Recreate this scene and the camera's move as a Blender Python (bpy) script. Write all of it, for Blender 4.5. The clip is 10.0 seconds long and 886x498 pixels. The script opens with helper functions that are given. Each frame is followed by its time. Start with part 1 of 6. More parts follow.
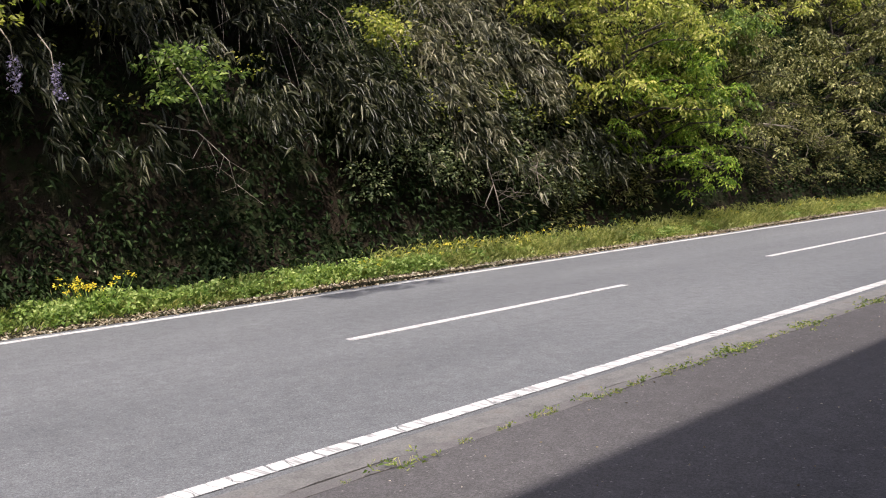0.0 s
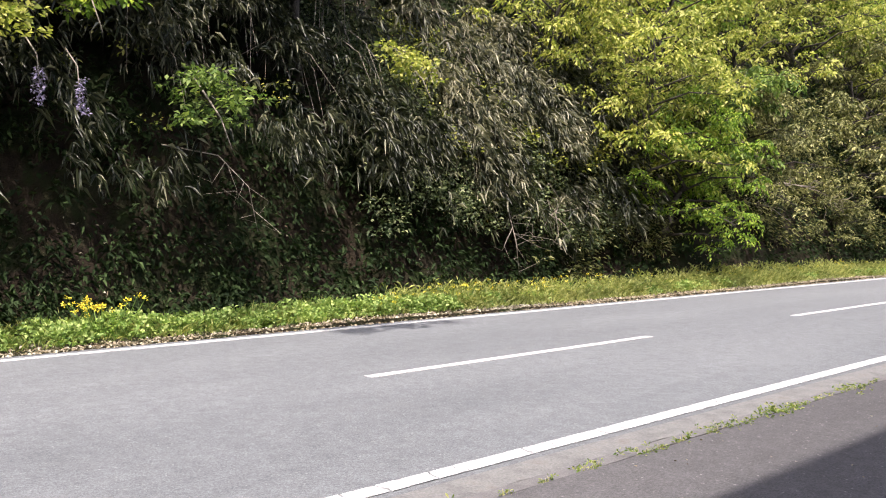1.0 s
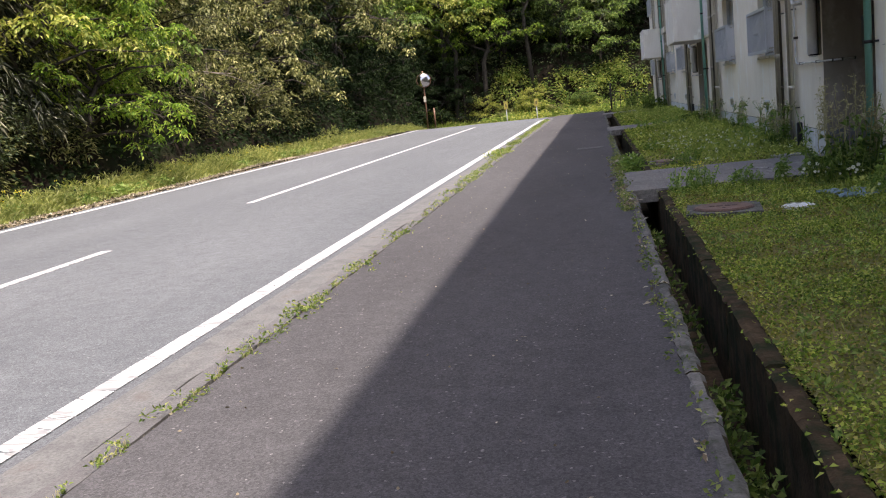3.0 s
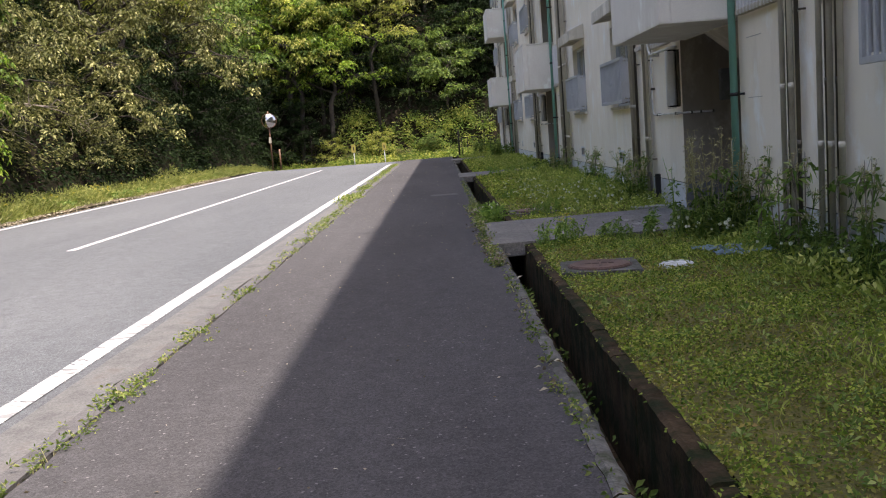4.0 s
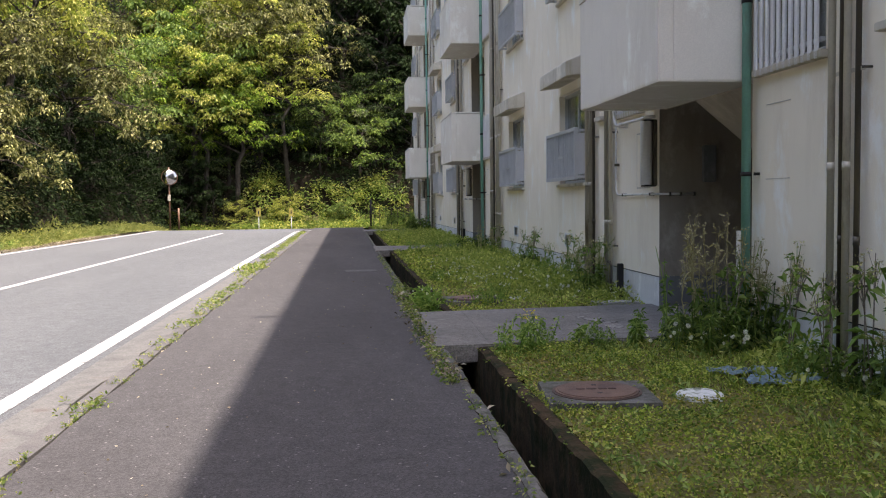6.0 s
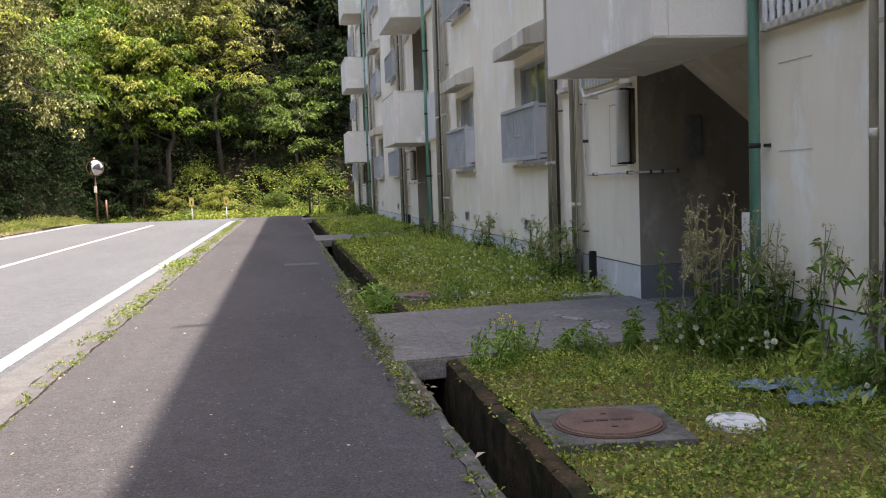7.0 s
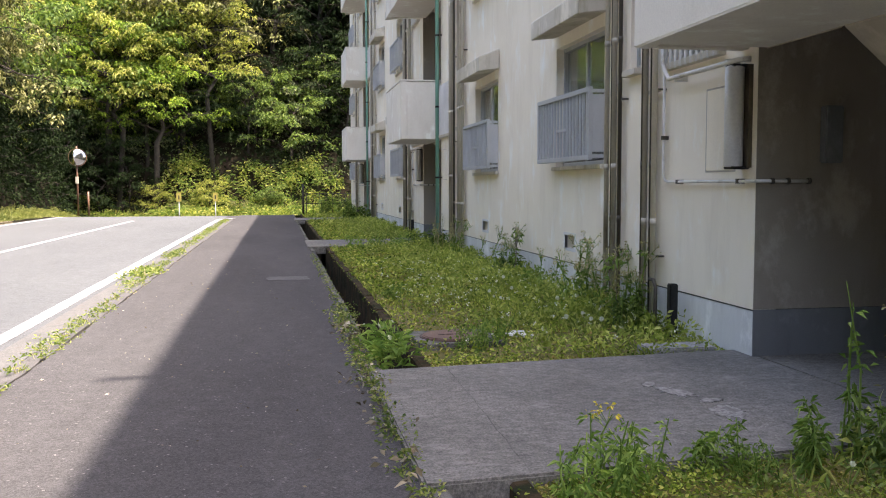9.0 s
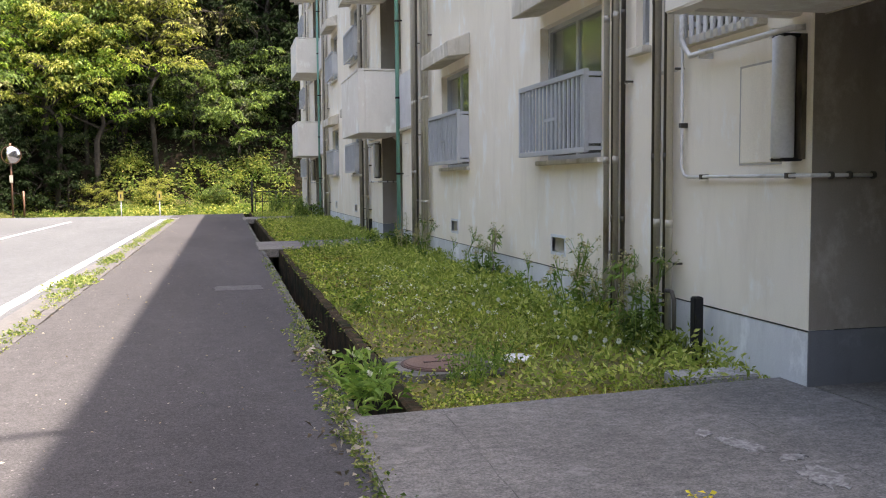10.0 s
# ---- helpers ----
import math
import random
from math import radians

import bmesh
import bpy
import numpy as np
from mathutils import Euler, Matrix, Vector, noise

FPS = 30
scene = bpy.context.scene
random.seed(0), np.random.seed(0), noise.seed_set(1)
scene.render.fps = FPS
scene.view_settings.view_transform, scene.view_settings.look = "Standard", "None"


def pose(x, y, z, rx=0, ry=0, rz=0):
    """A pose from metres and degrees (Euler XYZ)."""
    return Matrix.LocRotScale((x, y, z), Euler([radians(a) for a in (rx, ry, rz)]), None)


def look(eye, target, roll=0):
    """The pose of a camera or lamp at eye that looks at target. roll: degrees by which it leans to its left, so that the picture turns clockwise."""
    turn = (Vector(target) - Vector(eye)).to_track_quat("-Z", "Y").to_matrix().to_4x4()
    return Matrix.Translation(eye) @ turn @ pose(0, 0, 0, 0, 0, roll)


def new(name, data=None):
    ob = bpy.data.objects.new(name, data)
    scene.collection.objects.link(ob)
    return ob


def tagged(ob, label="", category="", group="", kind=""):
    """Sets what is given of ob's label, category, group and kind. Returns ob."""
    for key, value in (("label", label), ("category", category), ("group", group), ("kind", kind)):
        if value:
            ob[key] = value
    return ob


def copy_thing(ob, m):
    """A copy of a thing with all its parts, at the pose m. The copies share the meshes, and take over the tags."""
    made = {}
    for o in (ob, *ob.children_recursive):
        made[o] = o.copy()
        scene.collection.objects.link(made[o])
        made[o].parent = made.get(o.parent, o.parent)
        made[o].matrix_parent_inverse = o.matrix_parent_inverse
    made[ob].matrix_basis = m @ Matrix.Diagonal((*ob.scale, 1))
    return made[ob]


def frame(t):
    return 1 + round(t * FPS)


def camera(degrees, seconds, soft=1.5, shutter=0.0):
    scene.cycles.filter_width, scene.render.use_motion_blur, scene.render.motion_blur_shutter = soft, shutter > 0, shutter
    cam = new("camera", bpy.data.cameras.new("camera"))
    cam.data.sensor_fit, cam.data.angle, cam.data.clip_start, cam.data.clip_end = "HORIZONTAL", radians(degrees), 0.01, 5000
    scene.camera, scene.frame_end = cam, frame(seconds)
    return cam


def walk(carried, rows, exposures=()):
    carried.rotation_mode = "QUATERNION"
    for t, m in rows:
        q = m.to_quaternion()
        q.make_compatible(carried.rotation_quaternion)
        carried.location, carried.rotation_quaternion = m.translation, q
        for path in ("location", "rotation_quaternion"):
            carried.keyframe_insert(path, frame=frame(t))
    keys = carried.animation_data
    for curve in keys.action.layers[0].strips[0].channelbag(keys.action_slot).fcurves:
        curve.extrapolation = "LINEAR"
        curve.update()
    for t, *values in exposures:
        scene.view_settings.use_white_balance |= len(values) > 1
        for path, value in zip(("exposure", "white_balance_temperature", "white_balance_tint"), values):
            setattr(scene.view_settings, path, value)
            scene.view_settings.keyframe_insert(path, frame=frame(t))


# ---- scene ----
cam = camera(52.0, 10.0, soft=1.1)
PATH = [
    (0, (1.282, 2.481, 1.478), (-0.137, 3.884, 1.344), -3.1),
    (0.5, (1.149, 2.479, 1.433), (-0.246, 3.911, 1.373), -1.2),
    (1, (0.848, 2.549, 1.401), (-0.578, 3.951, 1.363), 0.1),
    (1.5, (0.497, 2.643, 1.343), (-0.789, 4.173, 1.259), -1.6),
    (2, (0.135, 2.932, 1.313), (-0.837, 4.667, 1.1), -4.7),
    (2.5, (-0.129, 3.284, 1.277), (-0.803, 5.144, 0.987), -5.7),
    (3, (-0.366, 3.751, 1.249), (-0.721, 5.694, 0.933), -6.0),
    (3.2, (-0.41, 3.917, 1.275), (-0.703, 5.871, 0.962), -5.7),
    (4.3, (-0.639, 4.983, 1.242), (-0.58, 6.971, 1.027), -3.5),
    (4.5, (-0.682, 5.191, 1.219), (-0.596, 7.18, 1.034), -2.7),
    (5, (-0.728, 5.781, 1.22), (-0.528, 7.767, 1.101), -1.1),
    (5.5, (-0.782, 6.378, 1.243), (-0.576, 8.365, 1.136), -0.6),
    (6.8, (-0.821, 7.911, 1.187), (-0.528, 9.887, 1.081), -1.4),
    (7, (-0.797, 8.206, 1.229), (-0.457, 10.171, 1.086), -2.0),
    (7.5, (-0.772, 8.8, 1.24), (-0.426, 10.761, 1.061), -2.8),
    (8, (-0.746, 9.466, 1.231), (-0.388, 11.428, 1.079), -1.9),
    (8.5, (-0.707, 10.052, 1.259), (-0.415, 12.027, 1.152), -0.5),
    (9, (-0.676, 10.715, 1.243), (-0.321, 12.679, 1.105), -0.1),
    (9.5, (-0.651, 11.355, 1.236), (-0.259, 13.312, 1.105), 0.1),
    (10, (-0.684, 11.964, 1.255), (-0.222, 13.904, 1.108), -0.5),
]
walk(cam, [(t, look(eye, target, roll)) for t, eye, target, roll in PATH],
     [(0.0, 1.12, 6700, 16), (0.4, 1.6, 6700, 16), (1.0, 1.74, 6700, 16), (2.0, 1.78, 6700, 17), (2.5, 1.6, 6750, 17), (3.2, 1.52, 6800, 17), (4.5, 1.56, 6900, 17), (5.5, 1.68, 7000, 17), (7.0, 1.93, 7100, 17), (10.0, 2.28, 7200, 17)])

# ---------------------------------------------------------------- light
SUN_TO = Vector((0.301, -0.30, 1.0)).normalized()
world = bpy.data.worlds.new("sky")
scene.world = world
world.use_nodes = True
wn = world.node_tree
sky = wn.nodes.new("ShaderNodeTexSky")
sky.sky_type = "NISHITA"
sky.sun_disc = False
sky.dust_density = 3.0
sky.sun_elevation = math.asin(SUN_TO.z)
sky.sun_rotation = math.atan2(SUN_TO.x, SUN_TO.y)
wn.nodes["Background"].inputs["Strength"].default_value = 0.15
wn.links.new(sky.outputs["Color"], wn.nodes["Background"].inputs["Color"])
sun_data = bpy.data.lights.new("sun", "SUN")
sun_data.energy, sun_data.angle, sun_data.color = 3.0, radians(0.6), (1.0, 0.97, 0.92)
sun = new("sun", sun_data)
sun.matrix_world = look(SUN_TO * 60, (0, 0, 0))


# ---------------------------------------------------------------- materials
def nodes_of(name):
    m = bpy.data.materials.new(name)
    m.use_nodes = True
    n, l = m.node_tree.nodes, m.node_tree.links
    return m, n, l, n["Principled BSDF"]


def noise_node(n, l, scale, detail=4, rough=0.55, stretch=(1, 1, 1), world_space=True):
    geo = n.new("ShaderNodeNewGeometry") if world_space else n.new("ShaderNodeTexCoord")
    mp = n.new("ShaderNodeMapping")
    mp.inputs["Scale"].default_value = stretch
    l.new(geo.outputs["Position" if world_space else "Object"], mp.inputs["Vector"])
    t = n.new("ShaderNodeTexNoise")
    t.inputs["Scale"].default_value = scale
    t.inputs["Detail"].default_value = detail
    t.inputs["Roughness"].default_value = rough
    l.new(mp.outputs["Vector"], t.inputs["Vector"])
    return t.outputs["Fac"]


def ramp(n, l, fac, stops):
    r = n.new("ShaderNodeValToRGB")
    el = r.color_ramp.elements
    while len(el) < len(stops):
        el.new(0.5)
    for e, (p, c) in zip(el, stops):
        e.position, e.color = p, (*c, 1)
    l.new(fac, r.inputs["Fac"])
    return r.outputs["Color"]


def mixed(n, l, fac, a, b, kind="MIX"):
    m = n.new("ShaderNodeMix")
    m.data_type, m.blend_type = "RGBA", kind
    for sock, v in ((m.inputs[0], fac), (m.inputs[6], a), (m.inputs[7], b)):
        if isinstance(v, (int, float)):
            sock.default_value = v
        elif isinstance(v, tuple):
            sock.default_value = (*v, 1)
        else:
            l.new(v, sock)
    return m.outputs[2]


def bumped(n, l, bsdf, fac, strength, dist):
    b = n.new("ShaderNodeBump")
    b.inputs["Strength"].default_value = strength
    b.inputs["Distance"].default_value = dist
    l.new(fac, b.inputs["Height"])
    l.new(b.outputs["Normal"], bsdf.inputs["Normal"])


def grey(v, tint=(1, 1, 1)):
    return tuple(v * t for t in tint)


def surface(name, dark, light, grain=60, blotch=1.2, rough=0.85, metal=0.0, bump=0.3, dist=0.004,
            stain=None, stain_scale=2.0, stain_at=(0.55, 0.75), stretch=(1, 1, 1), vary=0.0, speckle=0.75):
    """Two-scale mottled surface with optional stains."""
    m, n, l, b = nodes_of(name)
    fine = noise_node(n, l, grain, 3)
    wide = noise_node(n, l, blotch, 5, 0.6, stretch)
    col = ramp(n, l, wide, [(0.3, dark), (0.7, light)])
    speck = ramp(n, l, fine, [(0.3, (0.62, 0.62, 0.62)), (0.7, (1.32, 1.32, 1.32))])
    col = mixed(n, l, speckle, col, speck, "MULTIPLY")
    if stain:
        s = noise_node(n, l, stain_scale, 6, 0.65, stretch)
        f = ramp(n, l, s, [(stain_at[0], (0, 0, 0)), (stain_at[1], (1, 1, 1))])
        col = mixed(n, l, f, col, stain)
    if vary:
        oi = n.new("ShaderNodeObjectInfo")
        v = ramp(n, l, oi.outputs["Random"], [(0, (1 - vary,) * 3), (1, (1 + vary,) * 3)])
        col = mixed(n, l, 1.0, col, v, "MULTIPLY")
    l.new(col, b.inputs["Base Color"])
    b.inputs["Roughness"].default_value = rough
    b.inputs["Metallic"].default_value = metal
    bumped(n, l, b, fine, bump, dist)
    return m


def asphalt_mat(name, dark, light, specks, patch):
    m, n, l, b = nodes_of(name)
    geo = n.new("ShaderNodeNewGeometry")
    vor = n.new("ShaderNodeTexVoronoi")
    vor.inputs["Scale"].default_value = 95
    l.new(geo.outputs["Position"], vor.inputs["Vector"])
    wide = noise_node(n, l, 0.55, 6, 0.6, (1, 0.25, 1))
    mid = noise_node(n, l, 7, 5, 0.7)
    fine = noise_node(n, l, 160, 2)
    col = ramp(n, l, wide, [(0.32, dark), (0.68, light)])
    col = mixed(n, l, 0.55, col, ramp(n, l, mid, [(0.3, (0.75,) * 3), (0.7, (1.25,) * 3)]), "MULTIPLY")
    col = mixed(n, l, 0.55, col, ramp(n, l, fine, [(0.33, (0.55,) * 3), (0.67, (1.45,) * 3)]), "MULTIPLY")
    sp = n.new("ShaderNodeSeparateColor")
    l.new(vor.outputs["Color"], sp.inputs["Color"])
    col = mixed(n, l, 0.5, col, ramp(n, l, sp.outputs[1], [(0.0, (0.52,) * 3), (1.0, (1.48,) * 3)]), "MULTIPLY")
    f = ramp(n, l, sp.outputs[0], [(0.991, (0, 0, 0)), (0.996, (0.38, 0.38, 0.38))])
    col = mixed(n, l, f, col, specks)
    stain = ramp(n, l, noise_node(n, l, 0.9, 6, 0.7, (1, 0.5, 1)), [(0.6, (0, 0, 0)), (0.78, (0.55,) * 3)])
    col = mixed(n, l, stain, col, patch)
    l.new(col, b.inputs["Base Color"])
    b.inputs["Roughness"].default_value = 0.92
    b.inputs["Specular IOR Level"].default_value = 0.18
    bumped(n, l, b, fine, 0.5, 0.004)
    return m


M_ROAD = asphalt_mat("road_asphalt", (0.094, 0.098, 0.102), (0.121, 0.125, 0.129), (0.32, 0.31, 0.30), (0.115, 0.115, 0.115))
M_PAVE = asphalt_mat("pavement_asphalt", (0.056, 0.0525, 0.0528), (0.084, 0.0795, 0.0795), (0.36, 0.34, 0.32), (0.050, 0.047, 0.046))
M_PATCH = asphalt_mat("patched_asphalt", (0.10, 0.095, 0.096), (0.13, 0.124, 0.124), (0.3, 0.29, 0.28), (0.09, 0.085, 0.085))
M_GUTTER = surface("gutter_concrete", (0.088, 0.085, 0.081), (0.155, 0.149, 0.142), 70, 5.0, 0.92, bump=0.9, dist=0.006,
                   stain=(0.10, 0.085, 0.075), stain_scale=5, stain_at=(0.55, 0.7))
M_EDGE = surface("broken_edge_asphalt", (0.085, 0.079, 0.077), (0.12, 0.112, 0.108), 90, 6.0, 0.92, bump=0.8, dist=0.006,
                 stain=(0.06, 0.055, 0.05), stain_scale=4, stain_at=(0.55, 0.7))


def worn_concrete():
    """Rain-washed concrete with the aggregate showing."""
    m, n, l, b = nodes_of("slab_concrete")
    wide = noise_node(n, l, 1.3, 5, 0.6)
    mid = noise_node(n, l, 20, 6, 0.75, (0.85, 1.15, 1))
    fine = noise_node(n, l, 75, 4, 0.7)
    col = ramp(n, l, wide, [(0.3, (0.12, 0.112, 0.10)), (0.7, (0.18, 0.168, 0.15))])
    col = mixed(n, l, 0.75, col, ramp(n, l, mid, [(0.34, (0.55,) * 3), (0.5, (0.95,) * 3), (0.68, (1.5,) * 3)]), "MULTIPLY")
    col = mixed(n, l, 0.9, col, ramp(n, l, fine, [(0.36, (0.55,) * 3), (0.66, (1.5,) * 3)]), "MULTIPLY")
    wash = ramp(n, l, noise_node(n, l, 5.5, 6, 0.72, (0.85, 1.2, 1)), [(0.56, (0, 0, 0)), (0.72, (0.55,) * 3)])
    col = mixed(n, l, wash, col, (0.30, 0.285, 0.26))
    l.new(col, b.inputs["Base Color"])
    b.inputs["Roughness"].default_value = 0.9
    bumped(n, l, b, mid, 0.8, 0.006)
    return m


M_CONC = worn_concrete()
M_KERB_PALE = surface("pale_mortar", (0.26, 0.25, 0.235), (0.42, 0.405, 0.385), 60, 20, 0.92, bump=0.6, stain=(0.19, 0.18, 0.17), stain_scale=14)
M_SCUFF = surface("scuffed_mortar", (0.20, 0.19, 0.175), (0.34, 0.325, 0.30), 70, 25, 0.92, bump=0.6, stain=(0.15, 0.142, 0.13), stain_scale=22, stain_at=(0.47, 0.55))
M_KERB = surface("ditch_concrete", (0.075, 0.07, 0.063), (0.16, 0.15, 0.138), 70, 3.5, 0.95, bump=0.8, dist=0.008,
                 stain=(0.04, 0.045, 0.025), stain_scale=9, stain_at=(0.45, 0.65), vary=0.2)
M_DITCH = surface("ditch_wall_brown", (0.028, 0.019, 0.011), (0.085, 0.058, 0.034), 60, 5, 0.9, bump=0.6, dist=0.008,
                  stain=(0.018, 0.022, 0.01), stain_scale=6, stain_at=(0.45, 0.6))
# Soil lowered to near black, standing in for shade in the bank's hollow.
M_SOIL_SHADED = surface("soil_litter_shaded", (0.012, 0.009, 0.006), (0.028, 0.021, 0.014), 40, 2.5, 0.95, bump=1.0, dist=0.03,
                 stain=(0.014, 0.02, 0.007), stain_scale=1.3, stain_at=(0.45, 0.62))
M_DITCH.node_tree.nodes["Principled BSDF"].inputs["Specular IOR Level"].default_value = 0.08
M_SOIL_SHADED.node_tree.nodes["Principled BSDF"].inputs["Specular IOR Level"].default_value = 0.08
M_MOSS = surface("mossy_lawn_soil", (0.10, 0.095, 0.022), (0.20, 0.165, 0.048), 55, 2.8, 0.95, bump=1.0, dist=0.02,
                 stain=(0.15, 0.10, 0.05), stain_scale=3, stain_at=(0.55, 0.7))


def paint_line_mat():
    m, n, l, b = nodes_of("road_paint")
    wear = noise_node(n, l, 16, 6, 0.7, (1, 1, 1))
    crack = noise_node(n, l, 5.0, 2, 0.5, (0.3, 2.0, 1))
    f1 = ramp(n, l, wear, [(0.60, (0, 0, 0)), (0.72, (1, 1, 1))])
    f2 = ramp(n, l, crack, [(0.47, (0, 0, 0)), (0.49, (0.9, 0.9, 0.9)), (0.51, (0.9, 0.9, 0.9)), (0.53, (0, 0, 0))])
    col = ramp(n, l, noise_node(n, l, 90, 3), [(0.3, (0.37, 0.365, 0.355)), (0.7, (0.50, 0.495, 0.48))])
    col = mixed(n, l, f1, col, (0.19, 0.185, 0.18))
    col = mixed(n, l, f2, col, (0.20, 0.195, 0.19))
    l.new(col, b.inputs["Base Color"])
    b.inputs["Roughness"].default_value = 0.75
    bumped(n, l, b, wear, 0.3, 0.003)
    return m


M_LINE = paint_line_mat()


def plaster_mat(name, dark, light, streak, amount):
    """Painted render with rain streaks and grime."""
    m, n, l, b = nodes_of(name)
    wide = noise_node(n, l, 0.7, 6, 0.6)
    drip = noise_node(n, l, 3.0, 6, 0.7, (1, 1, 0.22))
    fine = noise_node(n, l, 130, 2)
    col = ramp(n, l, wide, [(0.3, dark), (0.7, light)])
    f = ramp(n, l, drip, [(0.50, (0, 0, 0)), (0.74, (amount,) * 3)])
    col = mixed(n, l, f, col, streak)
    pale = ramp(n, l, noise_node(n, l, 1.9, 6, 0.72, (1, 1.2, 0.7)), [(0.54, (0, 0, 0)), (0.66, (0.85,) * 3)])
    col = mixed(n, l, pale, col, tuple(min(0.9, c * 1.25) for c in light))
    col = mixed(n, l, 0.25, col, ramp(n, l, fine, [(0.3, (0.7,) * 3), (0.7, (1.3,) * 3)]), "MULTIPLY")
    l.new(col, b.inputs["Base Color"])
    b.inputs["Roughness"].default_value = 0.88
    bumped(n, l, b, fine, 0.35, 0.003)
    return m


M_WALL = plaster_mat("wall_render", (0.81, 0.735, 0.60), (0.88, 0.81, 0.68), (0.52, 0.45, 0.34), 0.26)
M_PARAPET = plaster_mat("parapet_render", (0.70, 0.655, 0.57), (0.79, 0.745, 0.66), (0.54, 0.49, 0.40), 0.38)
M_PLINTH = plaster_mat("plinth_render", (0.57, 0.58, 0.58), (0.71, 0.72, 0.715), (0.36, 0.37, 0.35), 0.5)
# Stair wall and soffit colours lowered to put the stairwell's shade in.
M_STAIR_SHADE = plaster_mat("stair_render_shaded", (0.25, 0.215, 0.172), (0.33, 0.29, 0.235), (0.17, 0.14, 0.105), 0.5)
M_SOFFIT_SHADE = plaster_mat("soffit_render_shaded", (0.34, 0.30, 0.235), (0.43, 0.385, 0.31), (0.25, 0.21, 0.155), 0.5)
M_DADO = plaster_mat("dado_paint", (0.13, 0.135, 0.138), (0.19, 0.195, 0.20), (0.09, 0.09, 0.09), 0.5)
M_SEAM = plaster_mat("panel_seam", (0.42, 0.39, 0.34), (0.50, 0.47, 0.41), (0.3, 0.27, 0.22), 0.5)
M_HOOD = plaster_mat("hood_concrete", (0.50, 0.46, 0.38), (0.62, 0.58, 0.50), (0.26, 0.22, 0.10), 0.8)
M_GROOVE = surface("joint_sealant", (0.05, 0.05, 0.05), (0.09, 0.09, 0.09))
M_RAIL = surface("guard_aluminium", (0.41, 0.42, 0.43), (0.50, 0.51, 0.52), 90, 3, 0.5, 0.15, bump=0.1, speckle=0.2)
M_FRAME = surface("sash_aluminium", (0.42, 0.43, 0.43), (0.52, 0.53, 0.53), 90, 3, 0.45, 0.3, bump=0.1, speckle=0.2)
M_PIPE = surface("riser_pipe_rusty", (0.42, 0.385, 0.31), (0.58, 0.54, 0.45), 70, 2.6, 0.6, 0.1, bump=0.4, dist=0.003,
                 stain=(0.22, 0.165, 0.11), stain_scale=3, stain_at=(0.55, 0.72), stretch=(1, 1, 0.3), vary=0.25, speckle=0.2)
M_PIPE_D = surface("riser_pipe_dark", (0.045, 0.038, 0.029), (0.10, 0.087, 0.067), 70, 2.6, 0.6, 0.2, bump=0.4, dist=0.003,
                   stain=(0.20, 0.16, 0.10), stain_scale=3, stain_at=(0.55, 0.7), stretch=(1, 1, 0.3), speckle=0.2)
M_CONDUIT = surface("white_conduit", (0.56, 0.54, 0.50), (0.70, 0.68, 0.64), 80, 4, 0.5, 0.0, bump=0.15,
                    stain=(0.30, 0.26, 0.2), stain_scale=6, speckle=0.2)
M_GREEN = surface("green_downpipe_paint", (0.13, 0.32, 0.25), (0.20, 0.42, 0.34), 80, 3, 0.45, 0.0, bump=0.2,
                  stain=(0.16, 0.20, 0.16), stain_scale=4, stretch=(1, 1, 0.3), speckle=0.2)
M_BLACK = surface("black_iron", (0.012, 0.012, 0.013), (0.028, 0.026, 0.025), 80, 5, 0.6, 0.4)
M_LAMP = surface("lamp_acrylic", (0.60, 0.60, 0.60), (0.72, 0.72, 0.71), 60, 3, 0.4, bump=0.05, speckle=0.2)
M_RUST = surface("rusted_cast_iron", (0.115, 0.068, 0.05), (0.19, 0.115, 0.085), 110, 5, 0.75, 0.2, bump=0.7, dist=0.004,
                 stain=(0.08, 0.05, 0.04), stain_scale=7)
M_RUST_D = surface("dark_rust", (0.06, 0.036, 0.028), (0.10, 0.06, 0.045), 110, 9, 0.8, 0.2, bump=0.5, dist=0.003)
M_LID = surface("weathered_white_plastic", (0.55, 0.55, 0.53), (0.75, 0.75, 0.73), 50, 9, 0.6, bump=0.4, dist=0.004,
                stain=(0.25, 0.27, 0.2), stain_scale=14, stain_at=(0.5, 0.62), speckle=0.2)
M_BLUE = surface("faded_blue_sheet", (0.17, 0.27, 0.33), (0.30, 0.40, 0.45), 40, 6, 0.5, bump=0.6, dist=0.01,
                 stain=(0.16, 0.16, 0.12), stain_scale=7)
M_YELLOW = surface("yellow_reflector", (0.24, 0.20, 0.04), (0.32, 0.27, 0.06), 60, 5, 0.4, speckle=0.2)
M_ORANGE = surface("orange_post", (0.12, 0.06, 0.035), (0.18, 0.095, 0.055), 60, 5, 0.5, speckle=0.2)
M_BARK = surface("tree_bark", (0.022, 0.018, 0.013), (0.06, 0.048, 0.036), 40, 6, 0.95, bump=1.0, dist=0.02)
M_TWIG = surface("dry_twig", (0.16, 0.13, 0.10), (0.30, 0.26, 0.21), 60, 6, 0.9, bump=0.5)
# Near-black colour stands for the unlit rooms; curtains share it.
M_ROOM_DARK = surface("dark_room", (0.05, 0.045, 0.04), (0.09, 0.08, 0.07))


def plain_principled(name, color, rough, metal=0.0, transmission=0.0):
    m, n, l, b = nodes_of(name)
    b.inputs["Base Color"].default_value = (*color, 1)
    b.inputs["Roughness"].default_value = rough
    b.inputs["Metallic"].default_value = metal
    b.inputs["Transmission Weight"].default_value = transmission
    return m


